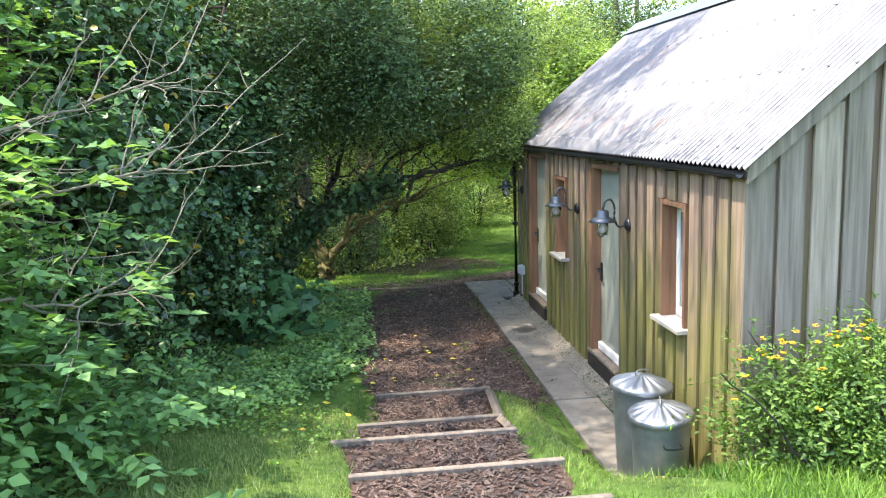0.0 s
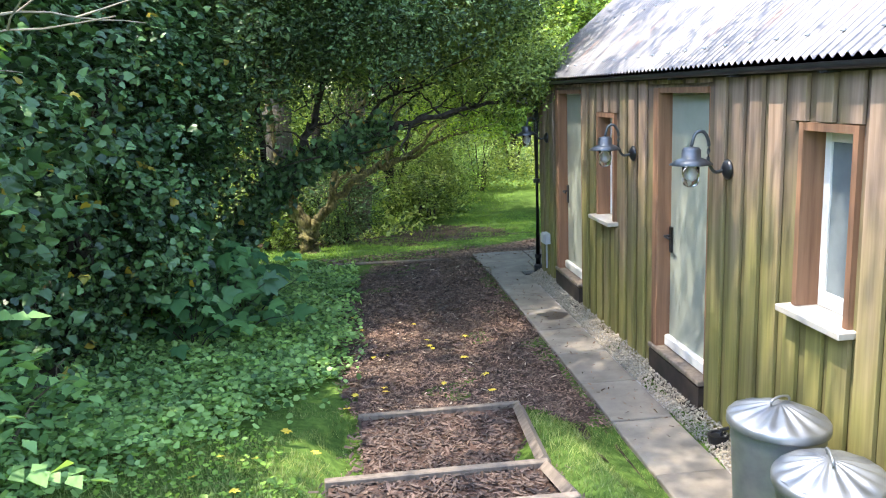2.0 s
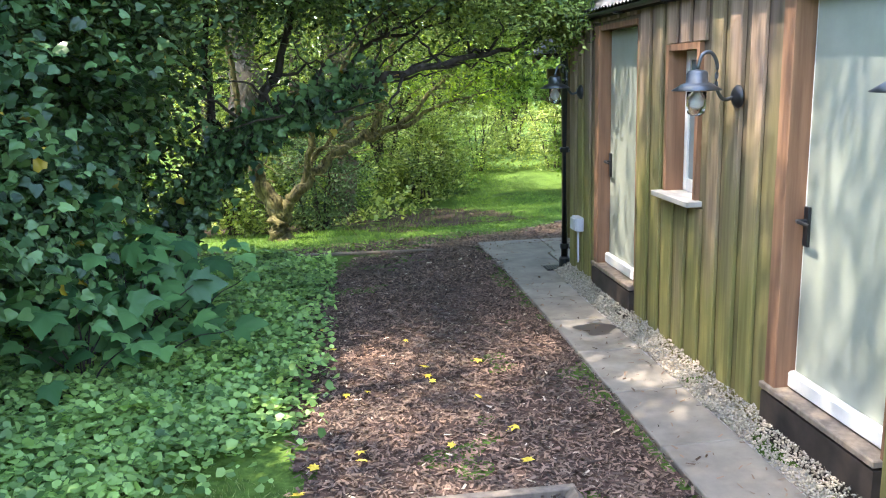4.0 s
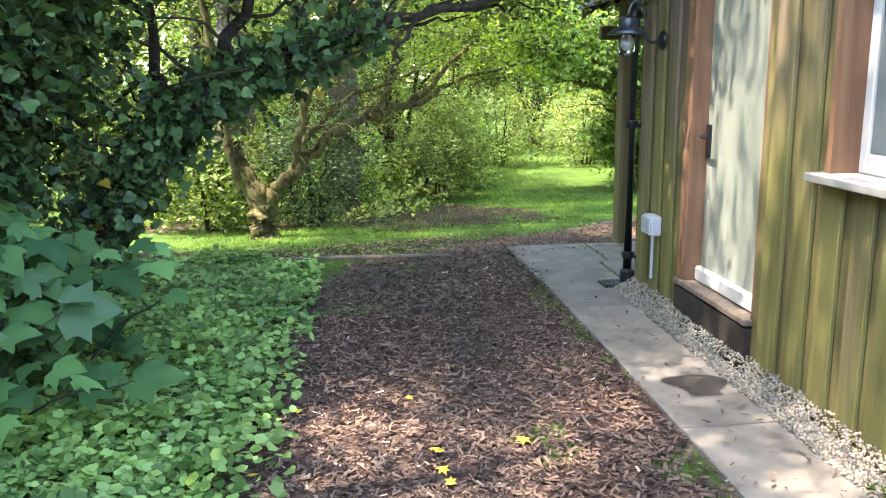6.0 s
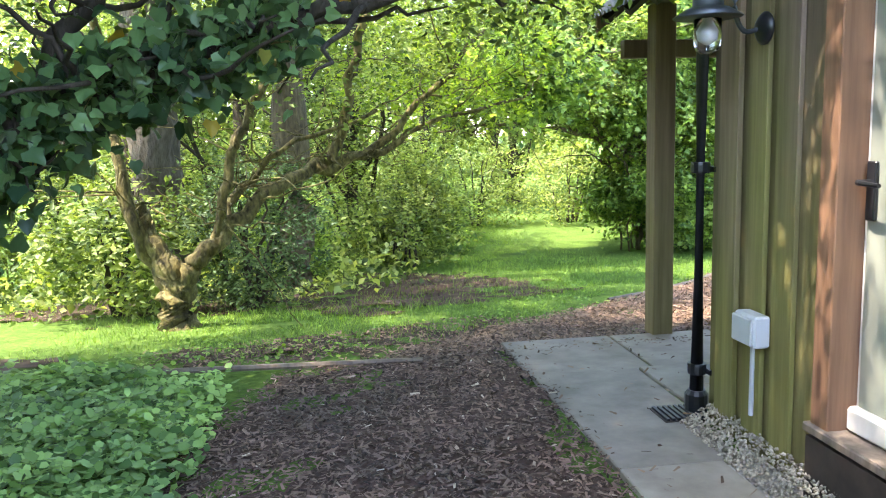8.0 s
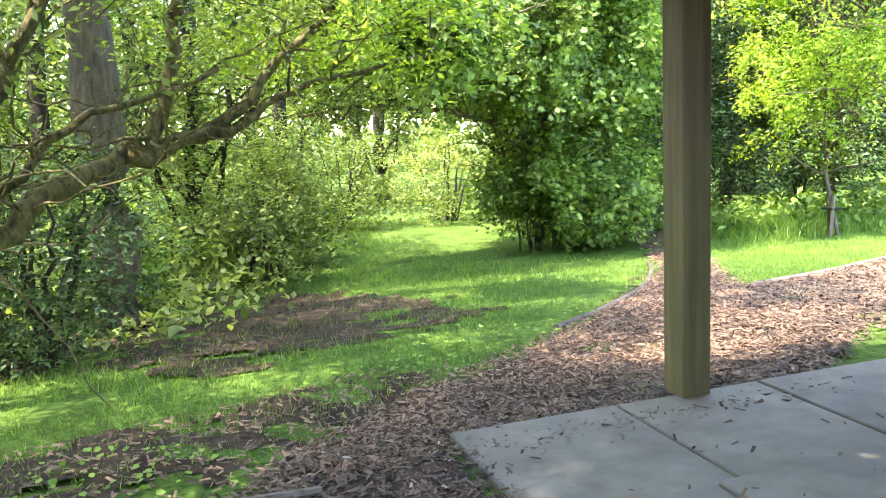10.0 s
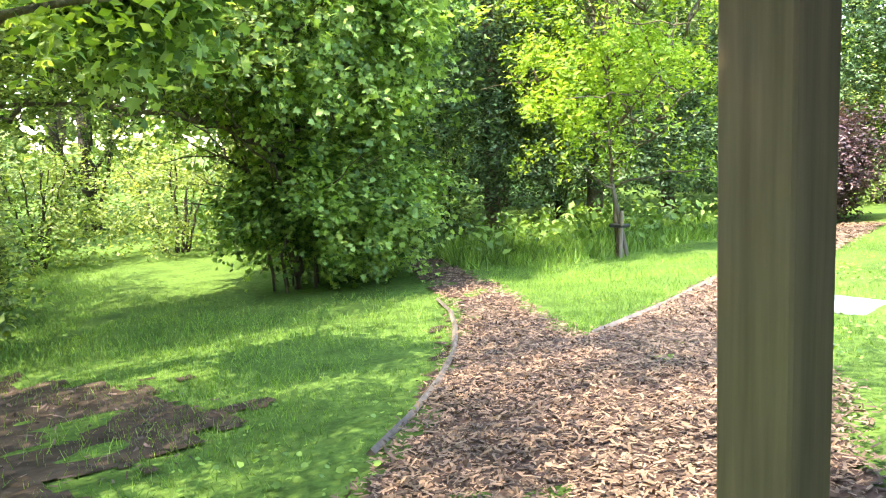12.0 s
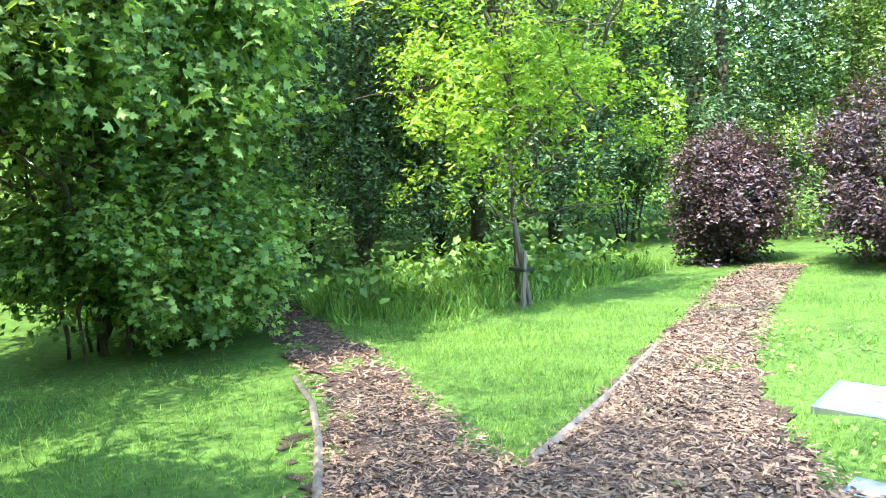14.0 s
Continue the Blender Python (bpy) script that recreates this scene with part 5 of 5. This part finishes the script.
# undergrowth at the wood's foot
p = scatter(rg, [(-4, 17.5), (0.8, 17.2), (1.8, 19.5), (2.4, 22), (2.8, 30), (-4, 30)], 16000, 0.3)
P = np.stack([p[:, 0], p[:, 1], gz(p[:, 0], p[:, 1])], 1)
P[:, 2] += np.clip(field(P, 0.9, 18) + 0.3, 0, 1) * 0.9 * rg.uniform(0, 1, len(P))
tagged(leaves("undergrowth", P, rg.normal(0, 1, P.shape), rg.normal(0, 0.4, P.shape) + (0, 0, 1), rg.uniform(0.07, 0.15, len(P)), (DIAMOND, DIAMOND_F), L_far), "low leafy undergrowth at the wood edge", "undergrowth", kind="stuff")


def chips(name, poly, n, lo, hi, label, lift=0.02, seed=1, extra=None, mat=None):
    rr = np.random.RandomState(seed)
    p = scatter(rr, poly, n, 0.05)
    z = gz(p[:, 0], p[:, 1]) if extra is None else extra(p)
    P = np.stack([p[:, 0], p[:, 1], z + lift + rr.uniform(0, 0.014, len(p))], 1)
    A = rr.normal(0, 1, P.shape) * (1, 1, 0.22)
    N = rr.normal(0, 0.3, P.shape) + (0, 0, 1)
    return tagged(leaves(name, P, A, N, lo + (hi * 1.12 - lo) * rr.beta(1.3, 2.2, len(P)), (CHIP, CHIP_F), mat or L_chip), label, "bark chips", kind="stuff")




def tread_z(p):
    z = np.full(len(p), 0.4)
    for (y, zz, _, _), nxt in zip(RISERS, RISERS[1:]):
        z = np.where((p[:, 1] <= y) & (p[:, 1] > nxt[0]), zz - 0.035, z)
    return z


chips("bark_chips", [q for q in CHIPS if q[1] < 13.95] , 105000, 0.012, 0.05, "shredded brown bark chips covering the path", 0.018, 330, None, L_chipdark)
chips("bark_chips", [(1.0, 13.4), (1.3, 13.9), (2.1, 14.6), (2.9, 15.2), (3.95, 16.15), (5.0, 17.25), (6.1, 18.6), (6.75, 18.5), (5.75, 16.72), (7.2, 17.1), (7.7, 16.5), (6.3, 15.55), (5.2, 14.6), (4.0, 13.9), (3.7, 13.5)], 125000, 0.012, 0.05, "reddish bark chips where the paths fork", 0.018, 331)
chips("bark_chips", [(6.1, 18.6), (6.75, 19.8), (7.5, 21.3), (8.3, 23.0), (9.4, 25.5), (10.0, 25.2), (8.8, 22.7), (8.0, 20.9), (7.3, 19.4), (6.85, 18.5)], 22000, 0.02, 0.065, "bark chips on the path into the wood", 0.018, 332)
chips("bark_chips", [(6.3, 16.85), (7.2, 17.1), (9.5, 17.8), (12.1, 18.6), (13.6, 18.8), (13.6, 18.2), (9.6, 17.1), (7.6, 16.4)], 50000, 0.015, 0.055, "bark chips on the path towards purple bushes", 0.018, 333)
chips("bark_chips", [(0.0, 3.95), (-0.1, 5.6), (0.15, 7.6), (1.24, 7.6), (1.1, 5.6), (1.2, 3.95)], 15000, 0.015, 0.06, "dark bark chips filling the step treads", 0.003, 334, tread_z, L_tread)

chips("leaf_litter", [(1.9, 11.5), (1.9, 13.6), (6.0, 13.6), (6.0, 12.2), (2.4, 12.2), (2.3, 11.5)], 330, 0.012, 0.05, "dry brown litter scattered on the porch paving", 0.0, 335, lambda p: np.where(p[:, 1] > 12.85, -0.183, np.where(p[:, 1] > 12.12, -0.158, -0.13)))
chips("leaf_litter", [(1.9, 7.0), (1.9, 11.4), (2.28, 11.4), (2.28, 7.0)], 260, 0.015, 0.05, "dry chips scattered along the slab path", 0.0, 336, lambda p: np.full(len(p), -0.128))
chips("leaf_litter", DIRT, 3000, 0.02, 0.06, "dead leaves and twigs on the woodland soil", 0.012, 337, None, L_tread)
chips("leaf_litter", [(-0.5, 13.6), (1.2, 13.6), (1.5, 14.0), (2.5, 14.9), (1.9, 15.2), (0.9, 14.75), (-0.5, 14.3)], 3200, 0.015, 0.06, "chips and twigs trodden into the grass edge", 0.012, 338)
# fallen yellow leaves
lv = bpy.data.meshes.new("fallen_leaf")
lv.from_pydata([tuple(v) for v in LOBED * 0.07], [], [tuple(f) for f in LOBED_F])
lv.materials.append(L_fallen)
for k in range(34):
    x, y = (rg.uniform(-0.1, 1.2), rg.uniform(7.8, 10.5)) if k < 20 else (rg.uniform(-1.6, 0.1), rg.uniform(6.0, 8.6))
    ob = new("fallen_leaf", lv)
    ob.matrix_basis = pose(x, y, float(gz(x, y)) + 0.035, rg.uniform(-15, 15), rg.uniform(-15, 15), rg.uniform(0, 360)) @ Matrix.Scale(rg.uniform(0.6, 1.1), 4)
    tagged(ob, "yellow fallen leaf lying on the ground", "leaf", "fallen leaves")

# gravel strip
tagged(part("gravel_bed", boxed(2.30, 2.50, 5.0, 12.0, -0.3, -0.165), M_gravel), "bed of pale gravel along the wall", "gravel", kind="structure")
n = 10000
p = rg.uniform((2.32, 5.2), (2.49, 11.9), (n, 2))
base = np.array([(1, 0, 0), (-0.5, 0.8, 0), (-0.5, -0.8, 0), (0, 0, 0.8), (0, 0, -0.8)])
F = np.array([(0, 1, 3), (1, 2, 3), (2, 0, 3), (1, 0, 4), (2, 1, 4), (0, 2, 4)])
ang, s = rg.uniform(0, 6.28, n), rg.uniform(0.005, 0.012, n)
V = base[None] * s[:, None, None] * rg.uniform(0.7, 1.3, (n, 1, 3))
c, d = np.cos(ang)[:, None], np.sin(ang)[:, None]
V = np.stack([V[..., 0] * c - V[..., 1] * d, V[..., 0] * d + V[..., 1] * c, V[..., 2]], 2) + np.stack([p[:, 0], p[:, 1], -0.15 + 0.5 * (p[:, 0] - 2.32) + rg.uniform(0, 0.012, n)], 1)[:, None]
L_stone = leaf_mat("gravel_stones", (0.27, 0.235, 0.195), (0.52, 0.47, 0.40), 0.0, 0.8)
tagged(mesh_np("gravel", V.reshape(-1, 3), (F[None] + (np.arange(n) * 5)[:, None, None]).reshape(-1, 3), L_stone), "pale loose gravel strip along the cabin wall", "gravel", kind="stuff")

# ---- pieces of paving and walls ----
paving = tagged(new("pavement"), "worn stone slab path along the cabin", "pavement", kind="structure")


def slab(x0, x1, y0, y1, top=-0.135):
    bm = boxed(x0 + 0.006, x1 - 0.006, y0 + 0.006, y1 - 0.006, -0.26, top + rng.uniform(-0.004, 0.004), bev=0.006)
    part("slab", bm, M_slab, paving)


ys = [4.95, 5.7, 6.55, 7.36, 8.10, 8.83, 9.56, 10.3, 10.95, 11.45]
for a, b in zip(ys, ys[1:]):
    slab(1.86, 2.31, a, b)
for a, b, top, xs in ((11.45, 12.12, -0.14, [1.86, 2.42]), (12.12, 12.85, -0.165, [1.86, 2.5, 3.4, 4.3, 5.2, 6.1, 7.0]), (12.85, 13.68, -0.19, [1.86, 2.62, 3.35, 4.2, 5.0, 6.0, 7.0])):
    for x0, x1 in zip(xs, xs[1:]):
        slab(x0, x1, a, b, top)
bm = bmesh.new()
pts = [(2.14 + (0.13 + 0.035 * math.sin(3 * a) + 0.02 * math.sin(5 * a + 1)) * math.cos(a), 10.0 + (0.17 + 0.04 * math.cos(2 * a)) * math.sin(a), -0.1285) for a in (2 * math.pi * i / 36 for i in range(36))]
bm.faces.new([bm.verts.new(q) for q in pts])
part("damp_stain", bm, M_wet, paving, "dark damp stain on the stone")

rng = np.random.RandomState(77)
pitch = 0.222
y = Y0 - 0.02
while y < Y1 - 0.08:
    wv = 0.15 + rng.uniform(-0.022, 0.02)
    segs = [(-0.12 + rng.uniform(0, 0.02), 2.19)]
    for o0, o1, z0, z1 in OPEN:
        if y + wv > o0 + (0.03 if z0 < 0.5 else -0.03) and y < o1 + 0.03:
            segs = ([(segs[0][0], z0 - 0.04)] if z0 > 0.5 else []) + [(z1 + 0.025, 2.19)]
    for a, b in segs:
        part("board", boxed(WX - 0.027 + rng.uniform(-0.003, 0.003), WX - 0.003, y, y + wv, a, b, bev=0.003), M_boards, W_west)
    y += pitch + rng.uniform(-0.012, 0.012)
# upper boards of the gable
x = WX - 0.02
while x < EX:
    wv = 0.19 + rng.uniform(-0.02, 0.015)
    xm = x + wv / 2
    top = EZ - 0.04 + (min(xm, 2 * RX - xm) - EAVE) * SLOPE
    part("board", boxed(x, x + wv, Y0 - 0.03 + rng.uniform(-0.003, 0.003), Y0 - 0.003, -0.15, top - 0.06, bev=0.003), M_gable, W_south)
    x += 0.232 + rng.uniform(-0.01, 0.01)
